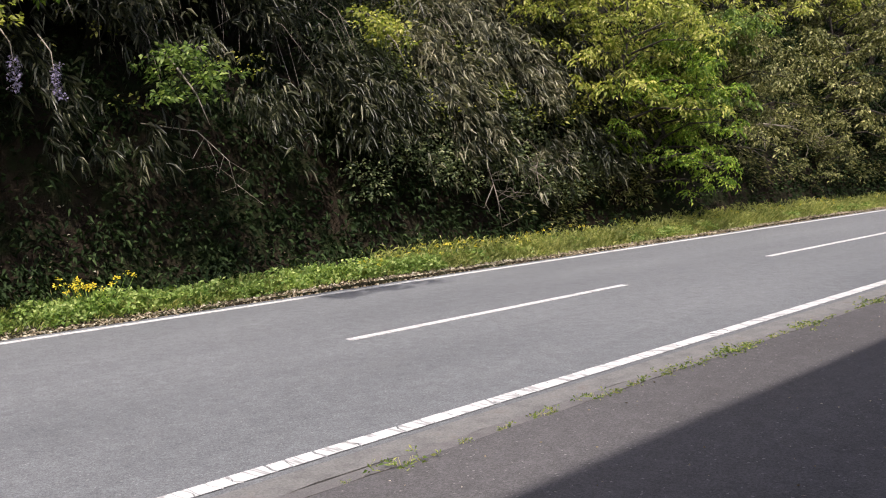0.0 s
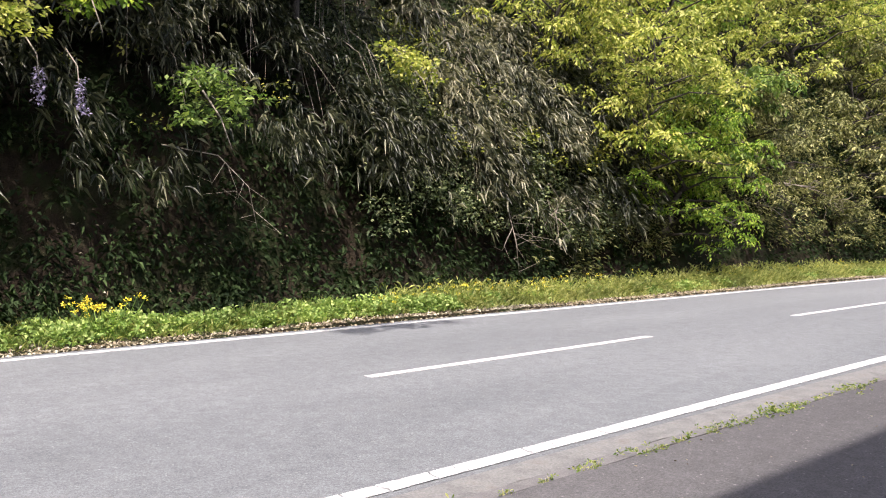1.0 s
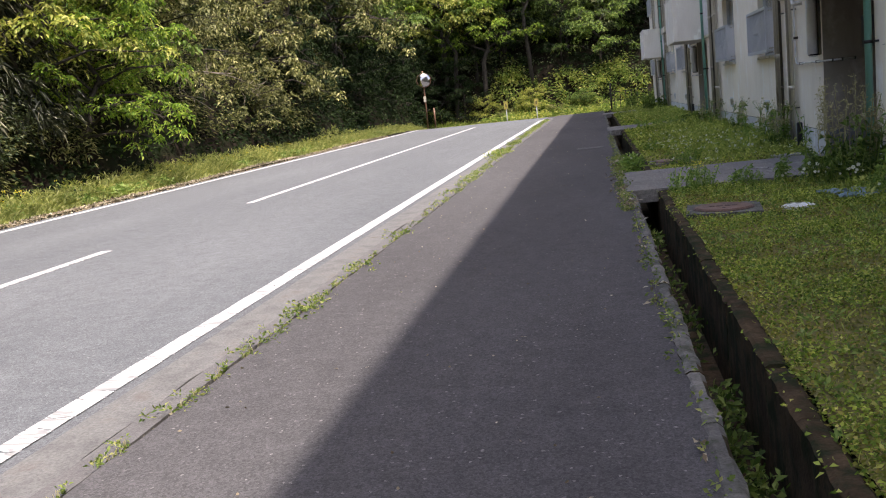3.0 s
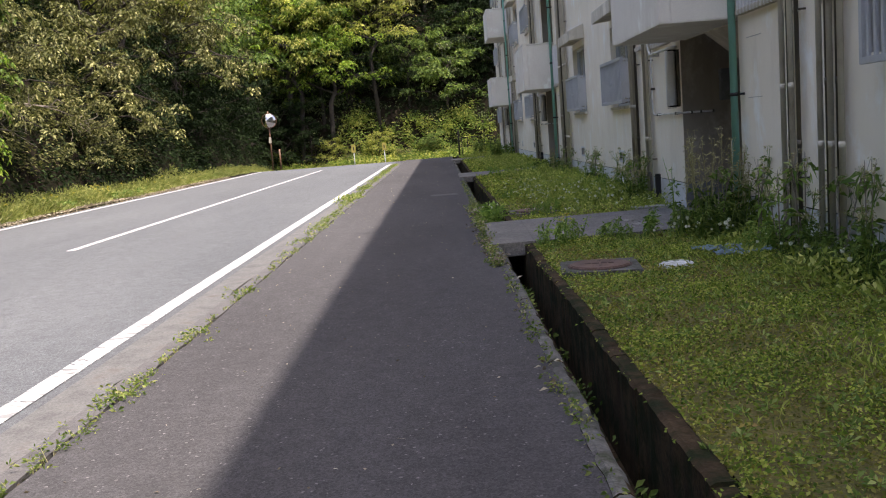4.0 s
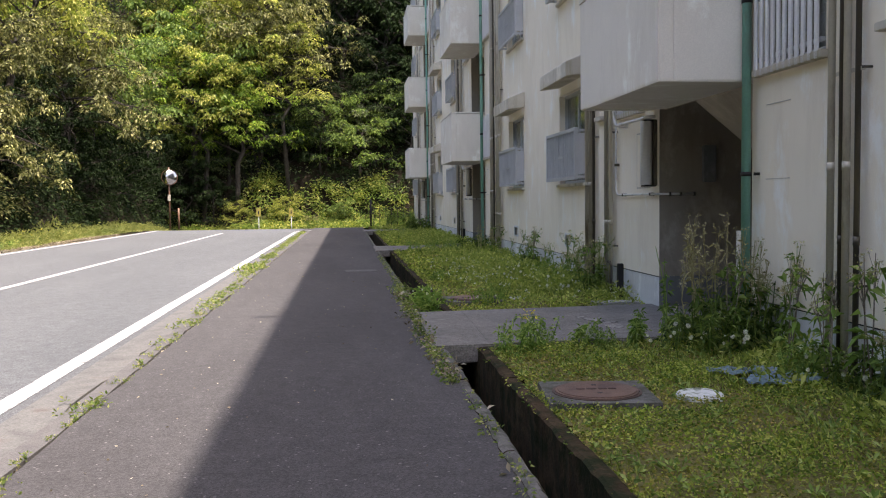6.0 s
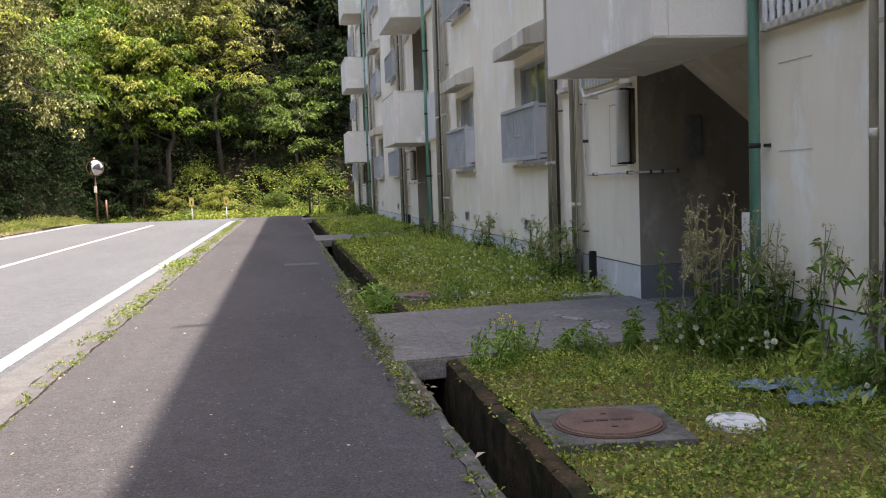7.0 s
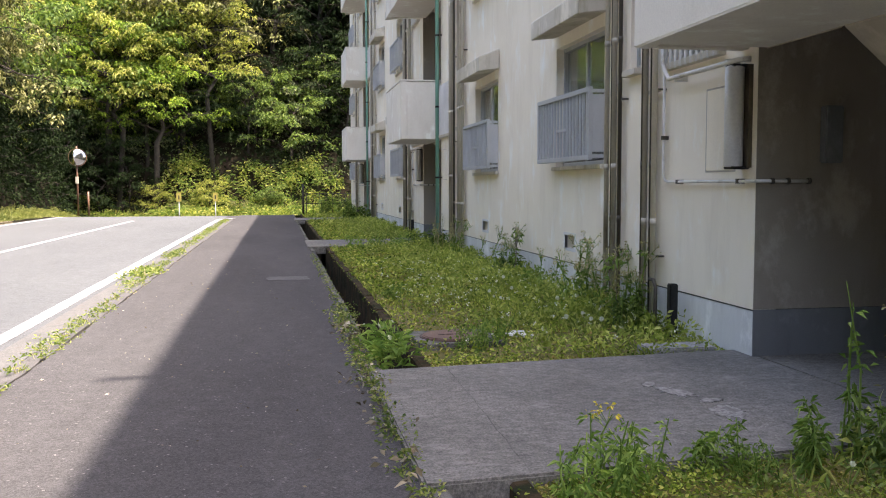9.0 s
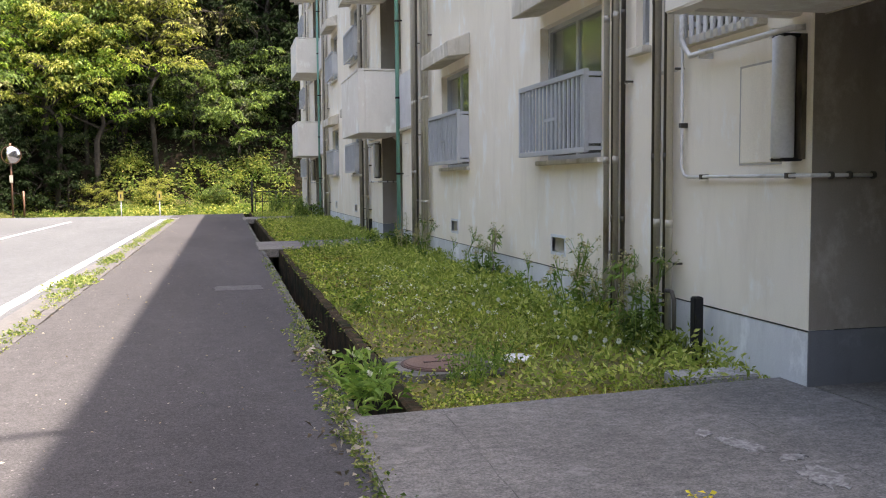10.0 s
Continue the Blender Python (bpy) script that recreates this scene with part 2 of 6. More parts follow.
M_GLASS = plain_principled("window_glass", (0.85, 0.9, 0.88), 0.03, 0.0, 0.9)
M_MIRROR = plain_principled("mirror_face", (0.50, 0.47, 0.46), 0.12, 1.0)


# ---------------------------------------------------------------- mesh helpers
def box(bm, x0, x1, y0, y1, z0, z1, bevel=0.0):
    vs = [bm.verts.new(p) for p in ((x0, y0, z0), (x1, y0, z0), (x1, y1, z0), (x0, y1, z0),
                                    (x0, y0, z1), (x1, y0, z1), (x1, y1, z1), (x0, y1, z1))]
    fs = [bm.faces.new([vs[i] for i in f]) for f in ((0, 3, 2, 1), (4, 5, 6, 7), (0, 1, 5, 4), (1, 2, 6, 5), (2, 3, 7, 6), (3, 0, 4, 7))]
    if bevel:
        edges = list({e for f in fs for e in f.edges})
        bmesh.ops.bevel(bm, geom=edges, offset=bevel, segments=2, affect="EDGES", clamp_overlap=True)
    return bm


def one_box(*a, **k):
    return box(bmesh.new(), *a, **k)


def tube(bm, pts, radii, sides=8, caps=True):
    """A tube along points, with a radius at each."""
    rings = []
    pts = [Vector(p) for p in pts]
    for i, p in enumerate(pts):
        d = (pts[min(i + 1, len(pts) - 1)] - pts[max(i - 1, 0)]).normalized()
        a = d.orthogonal().normalized() if i == 0 else (a - d * a.dot(d)).normalized()
        b = d.cross(a)
        r = radii[i] if isinstance(radii, (list, tuple)) else radii
        rings.append([bm.verts.new(p + (a * math.cos(t) + b * math.sin(t)) * r) for t in (2 * math.pi * k / sides for k in range(sides))])
    for u, v in zip(rings, rings[1:]):
        for k in range(sides):
            f = bm.faces.new((u[k], u[(k + 1) % sides], v[(k + 1) % sides], v[k]))
            f.smooth = True
    if caps:
        bm.faces.new(rings[0][::-1])
        bm.faces.new(rings[-1])
    return bm


def mesh_of(name, bm, material):
    me = bpy.data.meshes.new(name)
    bmesh.ops.recalc_face_normals(bm, faces=bm.faces[:])
    bm.to_mesh(me)
    bm.free()
    me.materials.append(material)
    return me


def part(name, bm, material, parent, label=""):
    """One mesh object under a thing or a part."""
    me = bm if isinstance(bm, bpy.types.Mesh) else mesh_of(name, bm, material)
    ob = new(name, me)
    ob.parent = parent
    return tagged(ob, label) if label else ob


def thing(name, bm, material, label, category, group="", kind="", at=None):
    ob = new(name, mesh_of(name, bm, material) if bm is not None else None)
    if at is not None:
        ob.matrix_world = at
    return tagged(ob, label, category, group, kind)


# ---------------------------------------------------------------- the lie of the land
X_VERGE, X_ROAD_L, X_LINE_L, X_MID, X_LINE_R, X_JOINT, X_LIP = -10.7, -9.95, -9.66, -6.02, -2.965, -2.36, -0.06
Y0, Y_CREST, Y_FAR = -25.0, 50.0, 66.0
WALL_X = 2.6


def smooth(a, b, v):
    t = np.clip((v - a) / (b - a), 0, 1)
    return t * t * (3 - 2 * t)


def bank(d):
    """Height of the hillside at a distance d from its foot."""
    return np.interp(d, [0, 0.6, 1.0, 1.5, 2.3, 5, 11, 20, 32, 60, 160], [0, 0.22, 1.1, 2.6, 3.9, 7.2, 14, 24, 34, 42, 50])


def dip(y):
    """The road falls away past its crest."""
    return -0.045 * np.maximum(0.0, y - Y_CREST) * smooth(Y_CREST, Y_CREST + 6, y)


def wobble(x, y):
    return np.sin(x * 1.3 + y * 0.7) * 0.5 + np.sin(y * 1.9 - x * 0.4) * 0.3 + np.sin(y * 0.43 + 2) * 0.7


def land(x, y):
    """Ground height."""
    x, y = np.asarray(x, float), np.asarray(y, float)
    w = wobble(x, y)
    left = bank(np.minimum(-11.3 - x + 0.25 * w - 0.4 * smooth(22.0, 17.0, y), (63 - y) * 0.9))
    far = bank(y - Y_FAR + 0.5 * w + 0.10 * np.maximum(0, x - 3))
    flat = np.where((x > X_ROAD_L) & (x < X_LIP), -0.09, 0.0) + np.where((x > X_ROAD_L) & (x < X_LIP), 0, 0.02 * w)
    flat = np.where((x > 0.34) & (x < 3.2) & (y < 53), -0.09, flat)
    flat = flat + dip(np.minimum(y, 70.0))
    flat = np.where((x > X_LIP) & (x < 0.35) & (y < 51), -0.75, flat)
    return np.where((left > 0) | (far > 0), flat + np.maximum(left, far), flat)


xs = np.unique(np.r_[-900, -400, -160, -90, np.arange(-60, -20, 2.5), np.arange(-20, -9.9, 0.45), X_ROAD_L - 0.01, X_ROAD_L + 0.01, -6, -3,
                     X_LIP + 0.02, X_LIP + 0.03, 0.32, 0.345, np.arange(0.6, 3, 0.3), np.arange(4, 16, 2), np.arange(16, 60, 4), 90, 160, 400, 900])
ys = np.unique(np.r_[-900, -400, -150, -80, -50, np.arange(-30, 0, 3), np.arange(0, 50.5, 0.8), 50.99, 51.01, np.arange(51.5, 90, 1.2), np.arange(92, 130, 5), 160, 260, 450, 900])
gx, gy = np.meshgrid(xs, ys)
gz = land(gx, gy)
nx, ny = len(xs), len(ys)
me = bpy.data.meshes.new("ground")
me.from_pydata(np.c_[gx.ravel(), gy.ravel(), gz.ravel()].tolist(), [],
               [(j * nx + i, j * nx + i + 1, (j + 1) * nx + i + 1, (j + 1) * nx + i) for j in range(ny - 1) for i in range(nx - 1)])
me.materials.append(M_SOIL_SHADED)
for p in me.polygons:
    p.use_smooth = True
tagged(new("ground", me), "leaf-littered soil, blackened for the bank's shade, rising into a wooded hillside", "ground", kind="structure")


def strip(x0, x1, y0, y1, top, thick=0.08, step=0.6, rag0=0.0, rag1=0.0, seed=0):
    """A long slab with ragged sides."""
    rnd = random.Random(seed)
    bm = bmesh.new()
    n = max(1, int((y1 - y0) / step))
    rows = []
    for i in range(n + 1):
        y = y0 + (y1 - y0) * i / n
        z = top + float(dip(y))
        a, b = x0 + rnd.uniform(-rag0, rag0), x1 + rnd.uniform(-rag1, rag1)
        rows.append([bm.verts.new(v) for v in ((a, y, z - thick), (a, y, z), (b, y, z), (b, y, z - thick))])
    for u, v in zip(rows, rows[1:]):
        for k in range(3):
            bm.faces.new((u[k], u[k + 1], v[k + 1], v[k]))
    bm.faces.new(rows[0])
    bm.faces.new(rows[-1][::-1])
    return bm


thing("road", strip(X_ROAD_L, X_LINE_R + 0.16, Y0, 64, -0.03, rag0=0.05, step=0.3), M_ROAD, "worn grey asphalt two-lane road", "road", kind="structure")
side = strip(X_LINE_R + 0.16, 20, 51.2, 64, -0.03)
thing("side_road", side, M_ROAD, "grey asphalt side road joining past the flats", "road", kind="structure")
thing("road_bend", strip(-40, X_ROAD_L, 56.5, 64, -0.035), M_ROAD, "grey asphalt bend of the road", "road", kind="structure")
thing("gutter_edge", strip(-2.52, -2.40, Y0, 47.0, -0.02, step=0.25, rag1=0.012, seed=4), M_EDGE, "narrow band of broken asphalt along the gutter", "gutter", kind="structure")
thing("gutter", strip(X_LINE_R + 0.16, -2.525, Y0, 47.0, -0.024, step=0.25, rag1=0.03, seed=3), M_GUTTER, "rough pale concrete gutter strip along the road", "gutter", kind="structure")
thing("pavement", strip(X_JOINT + 0.010, X_LIP, Y0, 51.2, -0.0, step=0.25, rag0=0.012, rag1=0.012, seed=5), M_PAVE, "dark asphalt pavement with pale grit", "pavement", kind="structure")
thing("pavement_ramp", strip(X_LINE_R + 0.16, X_JOINT + 0.02, 47.0, 51.2, -0.024), M_PAVE, "asphalt ramp at the end of the pavement", "pavement", kind="structure")

def cracked_line(x0, x1, y0, y1, seed):
    """A painted line broken across by crooked cracks."""
    r = random.Random(seed)
    bm = bmesh.new()
    y, skew = y0, [r.gauss(0, 0.02) for _ in range(4)]
    cols = [x0 + (x1 - x0) * k / 3 for k in range(4)]
    while y < y1:
        end = y + r.uniform(0.08, 0.27)
        gap = r.choice((0.007, 0.011, 0.016)) if r.random() < 0.85 else 0.003
        nxt = [r.gauss(0, 0.012) + 0.014 * r.uniform(-1, 1) * (k - 1.5) for k in range(4)]
        j0, j1 = r.uniform(-0.003, 0.003), r.uniform(-0.003, 0.003)
        low = [bm.verts.new((x + (j0 if k == 0 else j1 if k == 3 else 0), y + skew[k], -0.030)) for k, x in enumerate(cols)]
        a = [bm.verts.new((v.co.x, v.co.y, -0.0235)) for v in low]
        b = [bm.verts.new((v.co.x, end + nxt[k] - gap, -0.0235)) for k, v in enumerate(low)]
        for k in range(3):
            bm.faces.new((a[k], a[k + 1], b[k + 1], b[k]))
            bm.faces.new((low[k], low[k + 1], a[k + 1], a[k]))
        y, skew = end, nxt
    return bm


thing("edge_line_near", cracked_line(X_LINE_R - 0.075, X_LINE_R + 0.075, 1.5, 20.0, 11), M_LINE, "white edge line broken by crooked cracks", "road marking", kind="structure")
thing("edge_line_back", strip(X_LINE_R - 0.075, X_LINE_R + 0.075, Y0, 1.45, -0.024, 0.006, 0.2, 0.006, 0.006, 13), M_LINE, "worn white edge line on the road", "road marking", kind="structure")
thing("edge_line_on", strip(X_LINE_R - 0.075, X_LINE_R + 0.075, 20.05, 46.0, -0.024, 0.006, 0.2, 0.006, 0.006, 11), M_LINE, "worn cracked white edge line on the road", "road marking", kind="structure")
bm = bmesh.new()
arc = [(X_LINE_R + 3.2 * (1 - math.cos(a)), 46.0 + 3.2 * math.sin(a)) for a in np.linspace(0, 1.35, 9)]
for i, (u, v) in enumerate(zip(arc, arc[1:])):
    d = Vector((v[0] - u[0], v[1] - u[1])).normalized()
    o = Vector((-d.y, d.x)) * 0.075
    bm.faces.new([bm.verts.new((p[0] + s * o.x, p[1] + s * o.y, -0.018)) for p, s in ((u, 1), (u, -1), (v, -1), (v, 1))])
thing("edge_line_turn", bm, M_LINE, "white edge line curving into the side road", "road marking", kind="structure")
thing("edge_line_far", strip(X_LINE_L - 0.075, X_LINE_L + 0.075, Y0, 55.0, -0.024, 0.006, 0.2, 0.008, 0.008, 12), M_LINE, "worn white edge line beside the grass verge", "road marking", kind="structure")
for a, b in ((-11.2, -6.2), (-1.5, 3.5), (8.27, 13.27), (17.74, 46.0)):
    thing("centre_line", strip(X_MID - 0.065, X_MID + 0.065, a, b, -0.024, 0.006, 0.2, 0.004, 0.004, int(a)), M_LINE,
          "white centre line on the road" if b < 20 else "long unbroken white centre line on the road", "road marking", "centre lines", kind="structure")

# lawn strip between ditch and flats
bm = bmesh.new()
lx, ly = np.arange(0.37, 2.75, 0.2), np.arange(-22, 53.5, 0.4)
rnd = random.Random(4)
grid = [[bm.verts.new((x, y, -0.02 + 0.012 * math.sin(3 * x + y) + 0.015 * rnd.random())) for x in lx] for y in ly]
for u, v in zip(grid, grid[1:]):
    for k in range(len(lx) - 1):
        bm.faces.new((u[k], u[k + 1], v[k + 1], v[k])).smooth = True
thing("lawn", bm, M_MOSS, "mossy ground of a neglected lawn strip", "lawn", kind="structure")

# ---------------------------------------------------------------- the flats
STAIRS = [0.78, 15.54, 30.30, 45.06]
B0, B1 = -6.6, 52.4
STOREY, FLOORS = 2.85, 4
ROOF = 12.2
LAND = 2.2
flats = tagged(new("apartment_building"), "four-storey cream rendered apartment block with stained walls", "apartment building")

openings = []   # y0, y1, z0, z1
windows = []    # y0, y1, z0, z1, kind
for c in STAIRS:
    openings.append((c - 1.25, c + 1.04, 0.0, ROOF - 0.9))
    for f in range(FLOORS):
        z = STOREY * f
        for a, b in ((c - 6.15, c - 4.55), (c + 4.06, c + 5.68)):
            windows.append((a, b, z + 1.47, z + 2.86, "wide"))
        for a, b in ((c - 2.42, c - 1.42), (c + 1.55, c + 2.45)):
            windows.append((a, b, z + 2.27, z + 2.95, "louvre"))
        for a, b in ((c - 3.52, c - 3.17), (c + 3.12, c + 3.36)):
            windows.append((a, b, z + 2.32, z + 3.0, "small"))
    for a in (c - 5.5, c + 4.95):
        openings.append((a, a + 0.36, 0.53, 0.68))
openings += [w[:4] for w in windows]
openings = [o for o in openings if o[0] > B0 + 0.2 and o[1] < B1 - 0.2]
windows = [w for w in windows if w[0] > B0 + 0.2 and w[1] < B1 - 0.2]


def pierced(y0, y1, z0, z1, x0, x1, holes):
    """A wall across x0..x1 with rectangular holes through it."""
    yb = sorted({y0, y1, *[v for h in holes for v in h[:2] if y0 < v < y1]})
    zb = sorted({z0, z1, *[v for h in holes for v in h[2:4] if z0 < v < z1]})
    solid = [[not any(h[0] < (a + b) / 2 < h[1] and h[2] < (c + d) / 2 < h[3] for h in holes) for c, d in zip(zb, zb[1:])] for a, b in zip(yb, yb[1:])]
    bm, cache = bmesh.new(), {}

    def v(x, i, k):
        if (x, i, k) not in cache:
            cache[x, i, k] = bm.verts.new((x, yb[i], zb[k]))
        return cache[x, i, k]

    ni, nk = len(solid), len(solid[0])
    for i in range(ni):
        for k in range(nk):
            if not solid[i][k]:
                continue
            bm.faces.new((v(x0, i, k), v(x0, i, k + 1), v(x0, i + 1, k + 1), v(x0, i + 1, k)))
            bm.faces.new((v(x1, i, k), v(x1, i + 1, k), v(x1, i + 1, k + 1), v(x1, i, k + 1)))
            for di, dk, e in ((-1, 0, ((i, k), (i, k + 1))), (1, 0, ((i + 1, k), (i + 1, k + 1))), (0, -1, ((i, k), (i + 1, k))), (0, 1, ((i, k + 1), (i + 1, k + 1)))):
                a, b = i + di, k + dk
                if not (0 <= a < ni and 0 <= b < nk and solid[a][b]):
                    (p, q), (r, s) = e
                    bm.faces.new((v(x0, p, q), v(x1, p, q), v(x1, r, s), v(x0, r, s)))
    return bm


part("wall", pierced(B0, B1, 0.37, ROOF, WALL_X, WALL_X + 0.18, openings), M_WALL, flats)
part("plinth", pierced(B0, B1, -0.3, 0.355, WALL_X + 0.006, WALL_X + 0.18, openings), M_PLINTH, flats, "pale grey plinth with a dark joint above")
part("plinth_joint", pierced(B0 + 0.01, B1 - 0.01, 0.355, 0.37, WALL_X + 0.02, WALL_X + 0.17, openings), M_GROOVE, flats)
for y in (B0, B1):
    part("end_wall", one_box(WALL_X + 0.18, 11, *sorted((y, y + (0.2 if y < 0 else -0.2))), -0.3, ROOF), M_WALL, flats)
part("back_wall", one_box(11, 11.2, B0, B1, -0.3, ROOF), M_WALL, flats)
part("roof", one_box(WALL_X - 0.42, 11.4, B0 - 0.2, B1 + 0.2, ROOF, ROOF + 0.22, bevel=0.02), M_HOOD, flats, "flat concrete roof slab with a small overhang")
mast = part("aerial", tube(bmesh.new(), [(WALL_X - 0.2, 12.98, ROOF + 0.2), (WALL_X - 0.2, 12.98, ROOF + 0.85)], 0.02, 6), M_BLACK, flats)
part("aerial_arm", tube(bmesh.new(), [(WALL_X - 0.55, 12.9, ROOF + 0.75), (WALL_X - 0.1, 13.0, ROOF + 0.75)], 0.05, 6), M_BLACK, mast)
for f in range(1, FLOORS):
    z = STOREY * f + 0.72
    bm = bmesh.new()
    edges = [B0 + 0.2] + [v for c in STAIRS for v in (c - 1.45, c + 1.24)] + [B1 - 0.2]
    for a, b in zip(edges[::2], edges[1::2]):
        if b > a:
            box(bm, WALL_X + 0.18, 11, a, b, z - 0.16, z)
    part("floor_slab", bm, M_WALL, flats)
# Dark sheet behind all the rooms, standing for their unlit depth.
part("room_back", one_box(WALL_X + 3.9, WALL_X + 4.0, B0 + 0.2, B1 - 0.2, -0.3, ROOF - 0.02), M_ROOM_DARK, flats)

# window sashes, hoods, guards
SHARED = {}


def shared(key, make, material):
    if key not in SHARED:
        SHARED[key] = mesh_of(key, make(), material)
    return SHARED[key]


def put(name, me, parent, x, y, z, label=""):
    ob = part(name, me, None, parent, label)
    ob.location = (x, y, z)
    return ob


def sash_frame(w, h, mid):
    bm = bmesh.new()
    for a, b, c, d in ((0, w, 0, 0.045), (0, w, h - 0.045, h), (0, 0.045, 0, h), (w - 0.045, w, 0, h)):
        box(bm, 0, 0.06, a, b, c, d)
    for k in range(mid):
        y = w * (k + 1) / (mid + 1)
        box(bm, 0.005, 0.055, y - 0.028, y + 0.028, 0.045, h - 0.045)
    return bm


def guard_frame(w, h):
    bm = bmesh.new()
    box(bm, -0.02, 0.025, 0, w, h - 0.05, h, 0.004)
    box(bm, -0.02, 0.025, 0, w, 0.0, 0.05, 0.004)
    for y in (0, w - 0.045):
        box(bm, -0.018, 0.022, y, y + 0.045, 0.05, h - 0.05)
        for z in (0.02, h - 0.06):
            box(bm, 0.022, 0.17, y + 0.005, y + 0.04, z, z + 0.035)
    for y in (0.0, w - 0.012):
        box(bm, 0.024, 0.15, y, y + 0.012, 0.08, h - 0.08)
    return bm


def hood_bm(w):
    bm = bmesh.new()
    x0, x1 = -0.32, 0.0
    prof = [(x1, 0.0), (x0, -0.04), (x0, 0.17), (x1, 0.30)]
    ends = [[bm.verts.new((x, y, z)) for x, z in prof] for y in (0, w)]
    bm.faces.new(ends[0]), bm.faces.new(ends[1][::-1])
    for k in range(4):
        bm.faces.new((ends[0][k], ends[0][(k + 1) % 4], ends[1][(k + 1) % 4], ends[1][k]))
    bmesh.ops.bevel(bm, geom=bm.edges[:], offset=0.012, segments=1, affect="EDGES")
    return bm


for y0, y1, z0, z1, kind in windows:
    w, h = y1 - y0, z1 - z0
    key = f"{kind}{w:.2f}"
    if kind == "wide":
        win = put("window", shared("sash" + key, lambda: sash_frame(w, h, 1), M_FRAME), flats, WALL_X + 0.09, y0, z0, "sliding aluminium window")
        for k in range(2):
            put("pane", shared("glass" + key, lambda: one_box(0, 0.006, 0, w / 2 - 0.07, 0, h - 0.09), M_GLASS), win, 0.02 + 0.02 * k, 0.045 + k * (w / 2 - 0.02), 0.045)
        put("window_sill", shared("sill" + key, lambda: one_box(-0.05, 0.09, -0.04, w + 0.04, -0.05, -0.003, bevel=0.006), M_HOOD), win, -0.09, 0, 0)
        # Half-width sheet in the same near-black, deepening one pane.
        put("curtain", shared("curtain" + key, lambda: one_box(0, 0.02, 0, w * 0.5, 0, h), M_ROOM_DARK), win, 0.35, 0, 0)
        gw = w + 0.24
        guard = put("window_guard", shared(f"guard{gw:.2f}", lambda: guard_frame(gw, 0.74), M_RAIL), flats, WALL_X - 0.155, y0 - 0.03, z0 + 0.04, "grey aluminium window guard with upright bars")
        bar = shared("guard_bar", lambda: one_box(-0.009, 0.012, -0.016, 0.016, 0.05, 0.69), M_RAIL)
        for k in range(1, 17):
            put("bar", bar, guard, 0, gw * k / 17, 0)
        put("badge", shared("badge", lambda: one_box(-0.014, -0.010, -0.16, 0.16, 0.33, 0.36), M_RAIL), guard, 0, gw * 0.5, 0)
        put("hood", shared(f"hood{w:.2f}", lambda: hood_bm(w + 0.10), M_HOOD), flats, WALL_X - 0.002, y0 - 0.10, z1 + 0.13, "stained concrete hood over the window")
    elif kind == "louvre":
        win = put("louvre_window", shared("sash" + key, lambda: sash_frame(w, h, 0), M_FRAME), flats, WALL_X + 0.06, y0, z0, "small window behind white slats")
        put("pane", shared("glass" + key, lambda: one_box(0, 0.006, 0, w - 0.09, 0, h - 0.09), M_GLASS), win, 0.03, 0.045, 0.045)
        slat = shared("slat", lambda: one_box(-0.03, -0.012, -0.024, 0.024, -0.06, 0.98, bevel=0.004), M_LAMP)
        n = int(w / 0.098)
        for k in range(n + 1):
            put("slat", slat, win, -0.10, 0.02 + (w - 0.04) * k / n, 0)
        for z in (0.06, 0.86):
            put("slat_rail", shared("slat_rail" + key, lambda: one_box(-0.012, 0.02, -0.02, w + 0.02, 0, 0.03), M_FRAME), win, -0.095, 0, z)
        put("window_sill", shared("sill" + key, lambda: one_box(-0.07, 0.05, -0.05, w + 0.05, -0.06, -0.003, bevel=0.006), M_HOOD), win, -0.06, 0, 0)
    else:
        win = put("small_window", shared("sash" + key, lambda: sash_frame(w, h, 0), M_FRAME), flats, WALL_X + 0.06, y0, z0)
        put("pane", shared("glass" + key, lambda: one_box(0, 0.006, 0, w - 0.09, 0, h - 0.09), M_GLASS), win, 0.03, 0.045, 0.045)
        put("window_sill", shared("sill" + key, lambda: one_box(-0.075, 0.05, -0.04, w + 0.04, -0.06, -0.003, bevel=0.006), M_HOOD), win, -0.06, 0, 0, "projecting concrete sill")

for o in openings:
    if o[3] < 0.7 and o[3] > 0.6:
        put("vent_frame", shared("vent", lambda: pierced(-0.03, 0.39, -0.03, 0.18, -0.008, 0.03, [(0.0, 0.36, 0.0, 0.15)]), M_PLINTH), flats, WALL_X, o[0], o[2], "small square vent opening under the floor")


# stairwells with projecting half-landings
def stair_flight(y0, y1, x_top, z_top, x_bot, z_bot, n=8):
    """One solid flight of steps over a sloping soffit."""
    bm = bmesh.new()
    prof = [(x_bot, z_bot - 0.14), (x_bot, z_bot)]
    for i in range(n):
        x, z = x_bot + (x_top - x_bot) * i / n, z_bot + (z_top - z_bot) * (i + 1) / n
        prof += [(x, z), (x_bot + (x_top - x_bot) * (i + 1) / n, z)]
    prof.append((x_top, z_top - 0.14))
    ends = [[bm.verts.new((x, y, z - 0.003)) for x, z in prof] for y in (y0, y1)]
    bm.faces.new(ends[0]), bm.faces.new(ends[1][::-1])
    for k in range(len(prof)):
        m = (k + 1) % len(prof)
        bm.faces.new((ends[0][k], ends[0][m], ends[1][m], ends[1][k]))
    return bm


def parapet_front():
    return one_box(-0.82, -0.70, -1.26, 1.26, 0.0, 1.16, bevel=0.01)


def parapet_end():
    return one_box(-0.698, 0.0, -0.058, 0.058, 0.0, 1.15, bevel=0.01)


